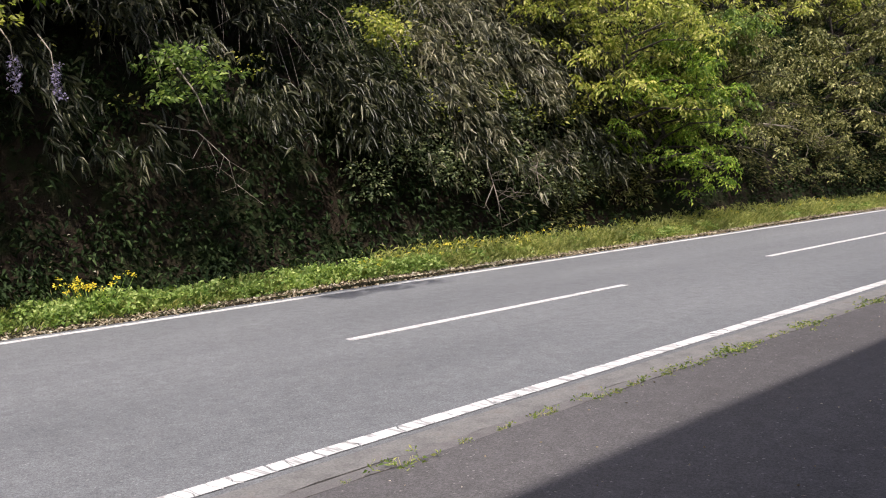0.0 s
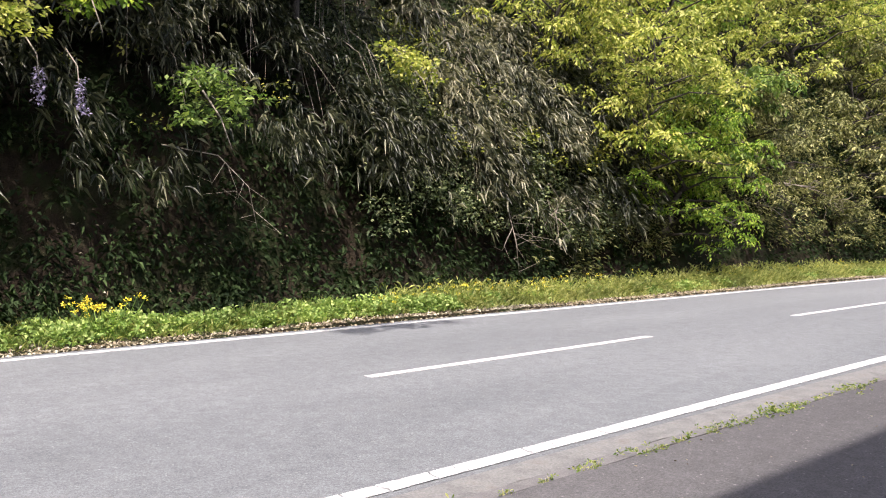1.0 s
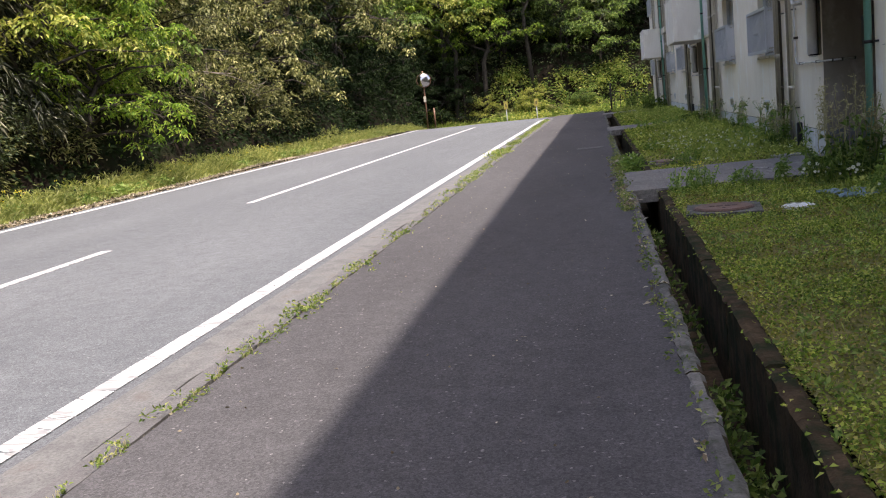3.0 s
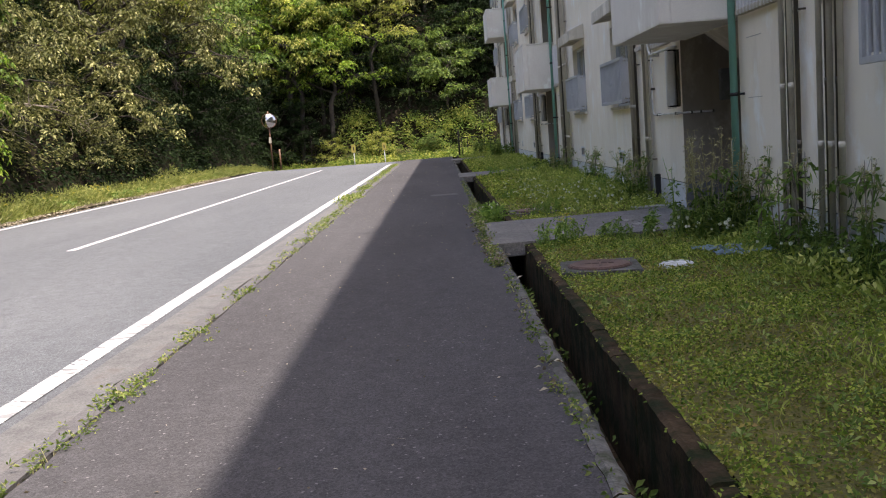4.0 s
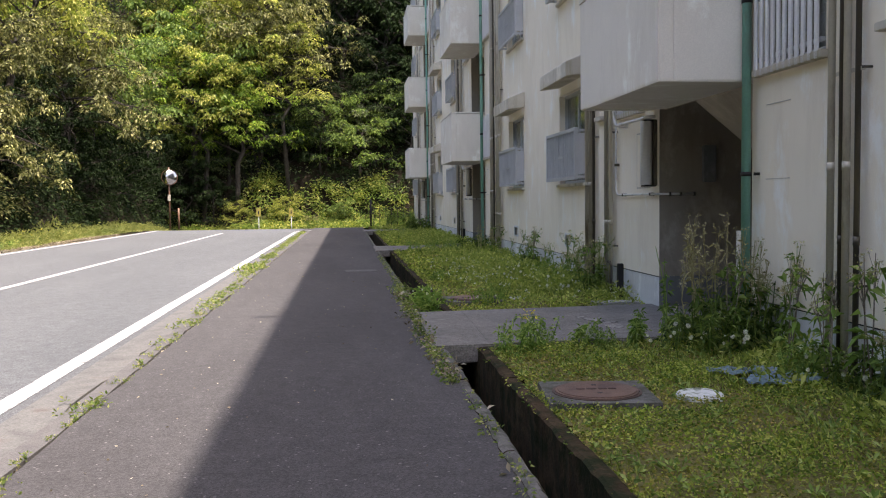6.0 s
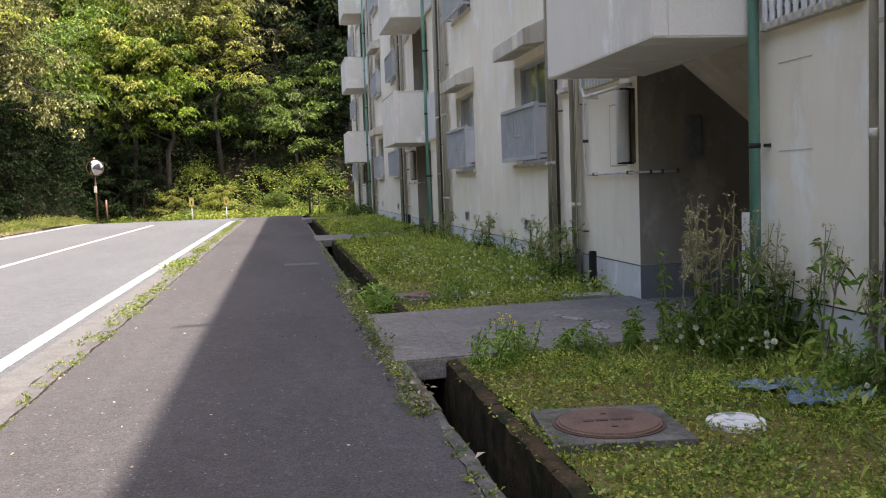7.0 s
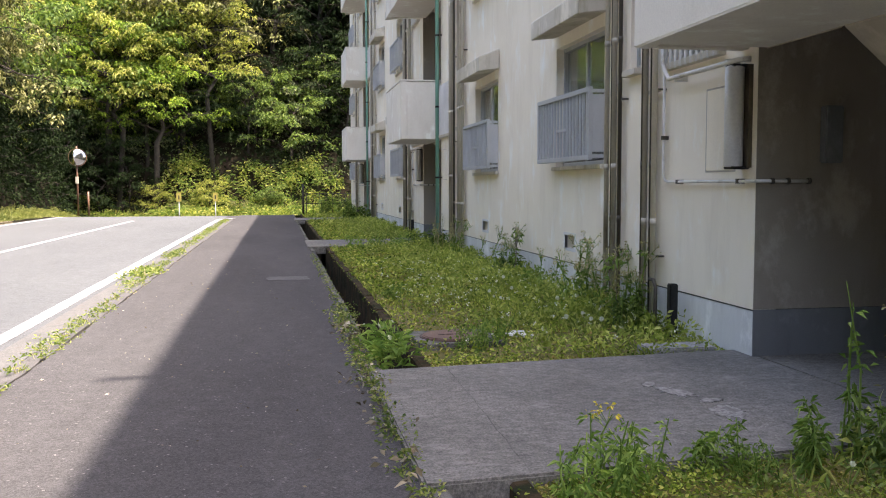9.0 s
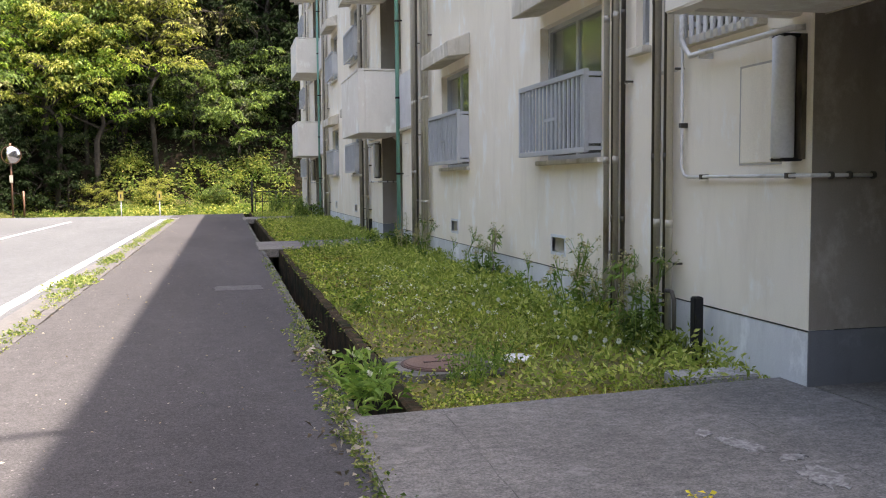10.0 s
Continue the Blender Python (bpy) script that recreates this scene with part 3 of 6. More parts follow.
def coping_bm():
    bm = bmesh.new()
    rows = []
    for inner in (0, 1):
        x, y = (-0.83, 1.27) if not inner else (-0.69, 1.13)
        rows.append([[bm.verts.new((a, b, z)) for a, b in ((0.0, -y), (x, -y), (x, y), (0.0, y))] for z in (1.16, 1.19)])
    (ol, oh), (il, ih) = rows
    for k in range(3):
        bm.faces.new((ol[k], ol[k + 1], oh[k + 1], oh[k]))
        bm.faces.new((il[k + 1], il[k], ih[k], ih[k + 1]))
        bm.faces.new((oh[k], oh[k + 1], ih[k + 1], ih[k]))
        bm.faces.new((ol[k + 1], ol[k], il[k], il[k + 1]))
    for k in (0, 3):
        bm.faces.new((ol[k], oh[k], ih[k], il[k]))
    return bm


for c in STAIRS:
    for sgn, y in ((-1, c - 1.446), (1, c + 1.036)):
        # Shade-dark lining stands just proud of the jamb's lighter reveal.
        part("stair_wall", one_box(WALL_X + 0.004, 7.2, *((y + 0.19, y + 0.2) if sgn < 0 else (y, y + 0.01)), 0.372, ROOF - 0.05), M_STAIR_SHADE, flats)
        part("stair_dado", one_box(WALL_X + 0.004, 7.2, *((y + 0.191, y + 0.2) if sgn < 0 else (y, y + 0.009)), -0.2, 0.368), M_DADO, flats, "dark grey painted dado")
    # Dado colour on the back wall stands for the dark of the stairwell's depth.
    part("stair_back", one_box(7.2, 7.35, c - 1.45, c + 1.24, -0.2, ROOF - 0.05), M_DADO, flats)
    part("stair_floor", one_box(WALL_X + 0.05, 7.2, c - 1.25, c + 1.04, -0.2, 0.04), M_CONC, flats)
    for f in range(FLOORS - 1):
        z = LAND + STOREY * f
        bal = part("half_landing", one_box(WALL_X - 0.82 + 0.004, WALL_X + 0.06, c - 1.249, c + 1.03, z - 0.004, z + 0.13), M_PARAPET, flats, "projecting stair landing")
        put("parapet", shared("parapet_front", parapet_front, M_PARAPET), bal, WALL_X, c, z, "solid rendered parapet")
        for y in (c - 1.2, c + 1.2):
            put("parapet_end", shared("parapet_end", parapet_end, M_PARAPET), bal, WALL_X, y, z)
        put("coping", shared("coping", coping_bm, M_PARAPET), bal, WALL_X, c, z)
        # Flights and landings carry the shade-dark soffit colour.
        part("flight", stair_flight(c - 1.25, c + 0.15, WALL_X + 0.06, z + 0.13, WALL_X + 1.8, z + 0.13 - STOREY / 2), M_SOFFIT_SHADE, bal)
        part("flight", stair_flight(c + 0.18, c + 1.03, WALL_X + 1.8, z + 0.13 + STOREY / 2, WALL_X + 0.06, z + 0.13), M_SOFFIT_SHADE, bal)
        part("floor_landing", one_box(WALL_X + 1.8, 7.2, c - 1.25, c + 1.03, z + STOREY / 2 - 0.02, z + STOREY / 2 + 0.13), M_SOFFIT_SHADE, bal)

    # green rainwater pipe on the near jamb of each stair
    gp = part("downpipe", tube(bmesh.new(), [(WALL_X - 0.09, c - 1.33, 0.05), (WALL_X - 0.09, c - 1.33, ROOF)], 0.038, 12), M_GREEN, flats, "faded green painted rainwater downpipe")
    for z in np.arange(1.42, ROOF, STOREY / 2):
        part("bracket", tube(bmesh.new(), [(WALL_X - 0.09, c - 1.33, z - 0.018), (WALL_X - 0.09, c - 1.33, z + 0.018)], 0.045, 12), M_BLACK, gp)
        part("bracket_arm", one_box(WALL_X - 0.045, WALL_X, c - 1.40, c - 1.375, z - 0.012, z + 0.012), M_BLACK, gp)

    # bundles of riser pipes up the wall
    for off, n, k in ((2.62, 4, 1), (3.48, 4, 0), (-2.93, 4, 0), (-3.82, 5, 1)):
        for i in range(n):
            y = c + off + i * 0.098
            dark = (i + k) % 2 == 0
            px = WALL_X - (0.055 if dark else 0.075)
            r = 0.020 if dark else 0.026
            rp = part("riser_pipe", tube(bmesh.new(), [(px, y, 0.0), (px, y, ROOF - 0.3)], r, 8), M_PIPE_D if dark else M_PIPE, flats,
                      "dark stained riser pipe" if dark else "rusty galvanised riser pipe")
            for z in (0.9 + 0.5 * (i % 2), 2.6, 4.6, 6.5, 8.6):
                part("coupling", tube(bmesh.new(), [(px, y, z), (px, y, z + 0.06)], r + 0.003, 8), M_PIPE_D if dark else M_PIPE, rp)
        for z in (0.62, 2.05, 3.6, 5.2, 7.0, 9.0):
            st = part("pipe_strap", one_box(WALL_X - 0.05, WALL_X - 0.035, c + off - 0.05, c + off + (n - 1) * 0.098 + 0.05, z, z + 0.025), M_PIPE, flats)
            part("strap_bolt", tube(bmesh.new(), [(WALL_X - 0.07, c + off - 0.07, z + 0.015), (WALL_X, c + off - 0.07, z + 0.015)], 0.009, 6), M_PIPE_D, st)

    # fittings beside the entrance
    lamp = part("entrance_lamp", tube(bmesh.new(), [(WALL_X - 0.098, c + 1.178, z) for z in (1.375, 1.385, 2.075, 2.085)], [0.05, 0.066, 0.066, 0.05], 20), M_LAMP, flats, "tall rounded white lamp with dark end caps")
    for z in (1.353, 2.068):
        part("end_cap", one_box(WALL_X - 0.14, WALL_X - 0.002, c + 1.115, c + 1.242, z + 0.006, z + 0.026, bevel=0.006), M_BLACK, lamp)
    part("lamp_back", one_box(WALL_X - 0.032, WALL_X - 0.001, c + 1.095, c + 1.25, 1.37, 2.09), M_PIPE_D, lamp)
    hatch = part("access_panel", one_box(WALL_X - 0.006, WALL_X + 0.01, c + 1.34, c + 1.78, 1.36, 1.97, bevel=0.003), M_WALL, flats, "flush painted access panel")
    part("panel_seam", pierced(c + 1.325, c + 1.795, 1.345, 1.985, WALL_X - 0.004, WALL_X + 0.01, [(c + 1.338, c + 1.782, 1.358, 1.972)]), M_SEAM, hatch)
    path = [(WALL_X - 0.04, c + 2.5, 3.4), (WALL_X - 0.04, c + 2.5, 1.34), (WALL_X - 0.04, c + 2.46, 1.29), (WALL_X - 0.04, c + 2.40, 1.275), (WALL_X - 0.04, c + 1.0, 1.275), (WALL_X - 0.03, c + 0.985, 1.275)]
    gas = part("gas_pipe", tube(bmesh.new(), path, 0.012, 8), M_CONDUIT, flats, "white gas pipe running round the corner")
    part("pipe_run", tube(bmesh.new(), [(WALL_X - 0.03, c + 1.01, 1.275), (WALL_X + 0.40, c + 1.01, 1.275)], 0.012, 8), M_CONDUIT, gas)
    for x in (WALL_X + 0.10, WALL_X + 0.22, WALL_X + 0.38):
        part("pipe_flange", tube(bmesh.new(), [(x, c + 1.01, 1.275), (x + 0.02, c + 1.01, 1.275)], 0.022, 10), M_PIPE_D, gas)
    for p in ((WALL_X - 0.04, c + 2.5, 1.65), (WALL_X - 0.04, c + 2.2, 1.275), (WALL_X - 0.04, c + 1.2, 1.275)):
        part("pipe_clip", one_box(p[0] - 0.018, WALL_X, p[1] - 0.014, p[1] + 0.014, p[2] - 0.017, p[2] + 0.017), M_PIPE_D, gas)
    up = part("upper_pipe", tube(bmesh.new(), [(WALL_X - 0.10, c + 2.40, 2.6), (WALL_X - 0.10, c + 2.40, 2.25), (WALL_X - 0.10, c + 2.36, 2.19), (WALL_X - 0.10, c + 2.28, 2.12), (WALL_X - 0.10, c + 1.10, 2.12), (WALL_X - 0.04, c + 1.06, 2.12)], 0.019, 10), M_CONDUIT, flats, "thick white conduit under the landing")
    for y in (c + 2.15, c + 1.3):
        part("pipe_hanger", one_box(WALL_X - 0.11, WALL_X, y - 0.01, y + 0.01, 2.085, 2.148), M_CONDUIT, up)
    post = part("meter_post", one_box(WALL_X - 0.13, WALL_X - 0.06, c + 2.12, c + 2.19, -0.05, 0.44, bevel=0.008), M_BLACK, flats, "short black iron post by the wall")
    part("meter_base", one_box(WALL_X - 0.62, WALL_X - 0.10, c + 1.36, c + 1.62, -0.03, 0.055, bevel=0.01), M_KERB_PALE, flats, "small concrete footing")
    part("tap_pipe", tube(bmesh.new(), [(WALL_X - 0.13, c + 2.42, 0.0), (WALL_X - 0.13, c + 2.42, 0.38), (WALL_X - 0.13, c + 2.46, 0.44), (WALL_X - 0.13, c + 2.55, 0.44)], 0.016, 8), M_PIPE_D, flats)
    for z in (1.37, 1.97):
        part("wall_crack", one_box(WALL_X - 0.004, WALL_X + 0.003, c - 1.91, c - 1.51, z, z + 0.007), M_SEAM, flats)
    part("meter_box", one_box(WALL_X + 0.48, WALL_X + 0.62, c + 0.96, c + 1.038, 1.40, 1.80, bevel=0.01), M_DADO, flats, "dark meter box on the stair wall")

# entrance slabs bridging the ditch, a little out of square
SKEW = 0.095
for c in STAIRS:
    bm = one_box(X_LIP - 0.05, WALL_X + 0.05, c - 1.26, c + 1.08, -0.11, 0.038, bevel=0.012)
    for v in bm.verts:
        v.co.y += SKEW * v.co.x
    slab = thing("entrance_slab", bm, M_CONC,
                 "weathered grey concrete slab bridging the drainage ditch", "concrete slab", "entrance slabs")
    for x, lean in ((0.36, 0.05), (1.86, -0.04)):
        r2 = random.Random(int(x * 100 + c))
        bm = bmesh.new()
        pts = [(x + lean * i / 14 + r2.uniform(-0.008, 0.008), c - 1.07 + 2.28 * i / 14) for i in range(15)]
        pts = [(u, v - 0.15 + SKEW * u) for u, v in pts]
        for (xa, ya), (xb, yb) in zip(pts, pts[1:]):
            w = r2.uniform(0.002, 0.004)
            bm.faces.new([bm.verts.new(v) for v in ((xa - w, ya, 0.040), (xa + w, ya, 0.040), (xb + w, yb, 0.040), (xb - w, yb, 0.040))])
        part("joint", bm, M_KERB, slab, "thin worn joint across the slab")

def blot(r, seed):
    """A thin irregular patch."""
    r2 = random.Random(seed)
    bm = bmesh.new()
    n = 40
    rim = [(r * r2.uniform(0.55, 1.15) * math.cos(2 * math.pi * k / n), 0.55 * r * r2.uniform(0.6, 1.1) * math.sin(2 * math.pi * k / n)) for k in range(n)]
    low, top = ([bm.verts.new((x, y, z)) for x, y in rim] for z in (0.0, 0.004))
    bm.faces.new(top)
    for k in range(n):
        bm.faces.new((low[k], low[(k + 1) % n], top[(k + 1) % n], top[k]))
    return bm


for x, y, r, turn in ((1.67, 15.14, 0.17, 75), (1.60, 15.62, 0.15, 110), (1.70, 15.40, 0.09, 20), (1.52, 15.85, 0.08, 60)):
    thing("mortar_stain", blot(r, int(r * 100)), M_SCUFF, "pale worn mortar patch on the entrance slab", "stain", "mortar stains", kind="structure", at=pose(x, y, 0.0385, 0, 0, turn))

# U-shaped ditch blocks
ditch = tagged(new("drainage_ditch"), "open concrete drainage ditch with mossy lips", "ditch", kind="structure")


def u_block(top_l, top_r):
    bm = bmesh.new()
    r2 = random.Random(int(top_l * 1e4) + 7)
    for x0, x1, top in ((-0.078, 0.0, top_l), (0.25, 0.352, top_r)):
        rows = []
        for i in range(7):
            e = 0 if i in (0, 6) else 1
            y = 0.0015 + 0.597 * i / 6
            j = [r2.uniform(-1, 1) * e for _ in range(4)]
            rows.append([bm.verts.new(p) for p in ((x0, y, -0.55), (x0 + 0.006 * j[0], y, top - 0.012 + 0.008 * j[1]), (x0 + 0.02, y, top + 0.006 * j[1]),
                                                   (x1 - 0.02, y, top + 0.007 * j[2]), (x1 + 0.007 * j[3], y, top - 0.018), (x1, y, -0.55))])
        for u, v in zip(rows, rows[1:]):
            for k in range(5):
                bm.faces.new((u[k], u[k + 1], v[k + 1], v[k]))
        bm.faces.new(rows[0]), bm.faces.new(rows[-1][::-1])
    box(bm, 0.0, 0.25, 0.004, 0.596, -0.62, -0.52)
    return bm


blocks = []
for k in range(5):
    me = mesh_of("ditch_block", u_block(0.010 + 0.002 * k, 0.012 + 0.004 * ((k * 3) % 5)), M_KERB)
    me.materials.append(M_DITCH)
    # Inner faces, bottom and the whole right wall take the dark brown.
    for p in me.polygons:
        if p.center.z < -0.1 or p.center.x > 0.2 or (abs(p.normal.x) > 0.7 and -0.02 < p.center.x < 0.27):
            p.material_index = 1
    blocks.append(me)
rnd = random.Random(8)
y = -8.0
while y < 51:
    ob = part("ditch_block", rnd.choice(blocks), None, ditch)
    ob.location = (rnd.uniform(-0.003, 0.003), y, rnd.uniform(-0.003, 0.003))
    y += 0.6


# manholes and lids
def disc(bm, r, z0, z1, n=40, bevel=0.006):
    f = bmesh.ops.create_cone(bm, cap_ends=True, segments=n, radius1=r, radius2=r - bevel, depth=z1 - z0)
    bmesh.ops.translate(bm, verts=f["verts"], vec=(0, 0, (z0 + z1) / 2))
    return bm


def manhole(x, y, turn):
    m = thing("manhole", pierced(-0.33, 0.33, -0.33, 0.33, 0, 0.12, [(-0.2, 0.2, -0.2, 0.2)]), M_KERB, "square concrete surround with a round rusty iron cover", "manhole", "manholes")
    bmesh_fix = m.data
    bmesh_fix.transform(Matrix(((0, 1, 0, 0), (0, 0, 1, 0), (1, 0, 0, -0.085), (0, 0, 0, 1))))
    cover = part("cover", disc(disc(bmesh.new(), 0.262, -0.02, 0.045), 0.246, 0.04, 0.052), M_RUST, m, "rust-brown cast iron cover")
    part("rim", ring_bm(0.262, 0.276, 0.03, 0.04), M_RUST_D, m)
    for i, (a, w) in enumerate(((-0.10, 0.05), (-0.035, 0.06), (0.035, 0.05), (0.095, 0.045))):
        part("raised_bar", one_box(a - w / 2, a + w / 2, -0.014, 0.014, 0.05, 0.056), M_RUST_D, cover)
    for yy in (-0.12, 0.12):
        part("key_hole", one_box(-0.014, 0.014, yy - 0.009, yy + 0.009, 0.05, 0.0545), M_BLACK, cover)
    m.matrix_world = pose(x, y, 0.0, 0, 0, turn)
    return m


def ring_bm(r0, r1, z0, z1, n=40):
    bm = bmesh.new()
    rows = [[bm.verts.new((r * math.cos(2 * math.pi * k / n), r * math.sin(2 * math.pi * k / n), z)) for k in range(n)] for r, z in ((r0, z0), (r0, z1), (r1, z1), (r1, z0))]
    for i in range(4):
        u, v = rows[i], rows[(i + 1) % 4]
        for k in range(n):
            bm.faces.new((u[k], u[(k + 1) % n], v[(k + 1) % n], v[k]))
    return bm


manhole(0.715, 12.37, -6)
manhole(0.70, 17.85, 4)
for x, y, r in ((1.36, 12.33, 0.155), (1.30, 18.05, 0.13)):
    lid = thing("inspection_lid", disc(bmesh.new(), r, -0.06, 0.008, 28, 0.012), M_LID, "small round weathered white plastic inspection lid in grass", "lid", "inspection lids")
    part("lid_ring", ring_bm(r * 0.72, r * 0.80, 0.008, 0.014, 28), M_LID, lid)
    lid.matrix_world = pose(x, y, 0.0, 2, -2, 20)


def crumpled(w, d, seed):
    r2 = random.Random(seed)
    bm = bmesh.new()
    n, m = 14, 10
    g = [[bm.verts.new((w * i / n + 0.02 * r2.random(), d * j / m + 0.02 * r2.random(), 0.035 + 0.014 * math.sin(i * 1.1 + j) + 0.015 * r2.random())) for i in range(n + 1)] for j in range(m + 1)]
    for u, v in zip(g, g[1:]):
        for k in range(n):
            bm.faces.new((u[k], u[k + 1], v[k + 1], v[k]))
    bmesh.ops.solidify(bm, geom=bm.faces[:], thickness=0.006)
    return bm


thing("plastic_sheet", crumpled(0.5, 0.2, 1), M_BLUE, "crumpled faded blue plastic sheet in the weeds", "plastic sheet", "plastic sheets", at=pose(1.62, 12.80, 0.0, 0, 0, -12))
thing("plastic_sheet", crumpled(0.55, 0.25, 2), M_BLUE, "torn faded blue plastic sheet lying on grass", "plastic sheet", "plastic sheets", at=pose(1.78, 12.35, 0.0, 0, 0, 14))

# a short wooden board by the stair jamb
thing("notice_board", one_box(-0.015, 0.015, -0.06, 0.06, 0, 0.92, bevel=0.004), M_PARAPET, "narrow pale board with faded marks leaning by the entrance", "board", at=pose(WALL_X - 0.03, 14.42, 0.02, 0, 0, 8))

# ---------------------------------------------------------------- far end of the road
def traffic_mirror(x, y, z):
    t = tagged(new("traffic_mirror"), "round convex traffic mirror on an orange post", "traffic mirror")
    part("post", tube(bmesh.new(), [(0, 0, -0.6), (0, 0, 2.9)], 0.045, 10), M_ORANGE, t)
    bm = bmesh.new()
    f = bmesh.ops.create_uvsphere(bm, u_segments=28, v_segments=14, radius=1.0)
    bmesh.ops.delete(bm, geom=[v for v in bm.verts if v.co.z < 0.55], context="VERTS")
    bmesh.ops.scale(bm, vec=(0.5, 0.5, 0.3), verts=bm.verts)
    face = part("mirror", bm, M_MIRROR, t, "convex mirror face")
    for p in face.data.polygons:
        p.use_smooth = True
    face.matrix_basis = pose(0, 0.02, 2.35, 90, 0, 22)
    rim = part("mirror_rim", tube(bmesh.new(), [(0.43 * math.cos(a), 0.43 * math.sin(a), 0.16) for a in np.linspace(0, 2 * math.pi, 25)], 0.016, 6, False), M_ORANGE, t)
    rim.matrix_basis = face.matrix_basis.copy()
    hood = bmesh.new()
    arcs = [[hood.verts.new((0.45 * math.cos(a), 0.45 * math.sin(a), z)) for a in np.linspace(0.5, math.pi - 0.5, 12)] for z in (0.1, 0.2)]
    for k in range(11):
        hood.faces.new((arcs[0][k], arcs[0][k + 1], arcs[1][k + 1], arcs[1][k]))
    h = part("mirror_hood", hood, M_ORANGE, t)
    h.matrix_basis = face.matrix_basis.copy()
    part("warning_plate", one_box(-0.08, 0.08, -0.06, -0.05, 1.05, 1.4, bevel=0.01), M_PIPE, t, "dull plate with unreadable marks")
    t.matrix_world = pose(x, y, z)


traffic_mirror(-10.5, 58.5, 0.35)


def marker(x, y, z):
    t = tagged(new("delineator_post"), "white roadside post with a yellow reflector plate", "marker post", "marker posts")
    part("post", tube(bmesh.new(), [(0, 0, -0.4), (0, 0, 1.0)], 0.025, 8), M_RAIL, t)
    part("plate", one_box(-0.13, 0.13, -0.06, -0.045, 0.85, 1.32, bevel=0.01), M_YELLOW, t, "yellow plate with a dark arrow")
    part("arrow_bar", one_box(-0.03, 0.03, -0.066, -0.061, 0.98, 1.18), M_BLACK, t)
    t.matrix_world = pose(x, y, z)


marker(-5.85, 60.5, -0.4)
marker(-4.0, 60.8, -0.4)
thing("short_post", tube(bmesh.new(), [(0, 0, -0.3), (0, 0, 0.9)], 0.05, 8), M_ORANGE, "short orange roadside post in the weeds", "post", at=pose(-10.2, 59.5, 0.1))
thing("iron_post", tube(bmesh.new(), [(0, 0, -0.3), (0, 0, 1.35)], 0.045, 8), M_BLACK, "thin black iron post at the lawn's end", "post", at=pose(0.4, 51.6, 0))
fence = tagged(new("fence"), "low dark rail fence behind shrubs at the end of the flats", "fence")
for k in range(9):
    part("fence_post", tube(bmesh.new(), [(0.6 + 0.3 * k, 53.4, -0.3), (0.6 + 0.3 * k, 53.4, 0.95)], 0.018, 6), M_BLACK, fence)
for z in (0.45, 0.9):
    part("fence_rail", tube(bmesh.new(), [(0.5, 53.4, z), (3.1, 53.4, z)], 0.018, 6), M_BLACK, fence)

# ---------------------------------------------------------------- plants
def leaf_mat(name, stops, translucent=0.28, rough=0.55, gloss=0.16, patch=0.55, swing=0.8):
    """Leaves that differ one by one, with light passing through them."""
    m, n, l, b = nodes_of(name)
    geo = n.new("ShaderNodeNewGeometry")
    col = ramp(n, l, geo.outputs["Random Per Island"], stops)
    wide = noise_node(n, l, patch, 3)
    col = mixed(n, l, swing, col, ramp(n, l, wide, [(0.32, (0.62, 0.66, 0.62)), (0.68, (1.35, 1.30, 1.20))]), "MULTIPLY")
    l.new(col, b.inputs["Base Color"])
    b.inputs["Roughness"].default_value = rough
    b.inputs["Specular IOR Level"].default_value = gloss
    tr = n.new("ShaderNodeBsdfTranslucent")
    l.new(mixed(n, l, 1.0, col, (1.35, 1.45, 0.95), "MULTIPLY"), tr.inputs["Color"])
    mx = n.new("ShaderNodeMixShader")
    mx.inputs[0].default_value = translucent
    l.new(b.outputs[0], mx.inputs[1])
    l.new(tr.outputs[0], mx.inputs[2])
    l.new(mx.outputs[0], n["Material Output"].inputs["Surface"])
    return m


# Most bamboo leaves lowered towards black for the shade among them.
L_BAMBOO = leaf_mat("shaded_bamboo_leaf", [(0.0, (0.010, 0.014, 0.006)), (0.55, (0.024, 0.029, 0.012)), (0.85, (0.085, 0.09, 0.05)), (1.0, (0.23, 0.22, 0.155))], 0.16, 0.4, 0.3)
L_DRY = leaf_mat("withered_bamboo", [(0.0, (0.07, 0.07, 0.04)), (0.5, (0.13, 0.125, 0.078)), (1.0, (0.38, 0.355, 0.27))], 0.2, 0.5, 0.3)
L_BRIGHT = leaf_mat("fresh_green_leaf", [(0.0, (0.06, 0.12, 0.018)), (0.6, (0.165, 0.255, 0.034)), (1.0, (0.36, 0.41, 0.085))], 0.44)
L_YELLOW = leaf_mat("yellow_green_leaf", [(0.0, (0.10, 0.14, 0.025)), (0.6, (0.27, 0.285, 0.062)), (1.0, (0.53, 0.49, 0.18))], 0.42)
L_MID = leaf_mat("mid_green_leaf", [(0.0, (0.038, 0.072, 0.016)), (0.6, (0.11, 0.168, 0.04)), (1.0, (0.25, 0.31, 0.09))], 0.34)
L_GREY = leaf_mat("grey_green_leaf", [(0.0, (0.025, 0.04, 0.017)), (0.6, (0.075, 0.10, 0.045)), (1.0, (0.25, 0.27, 0.14))], 0.2, 0.5, 0.2)
# Near-black leaf colour that stands for deep shade in the wood and hollows.
L_SHADED = leaf_mat("shaded_leaf", [(0.0, (0.008, 0.016, 0.006)), (0.7, (0.018, 0.031, 0.011)), (1.0, (0.042, 0.066, 0.025))], 0.10, 0.6, 0.06)
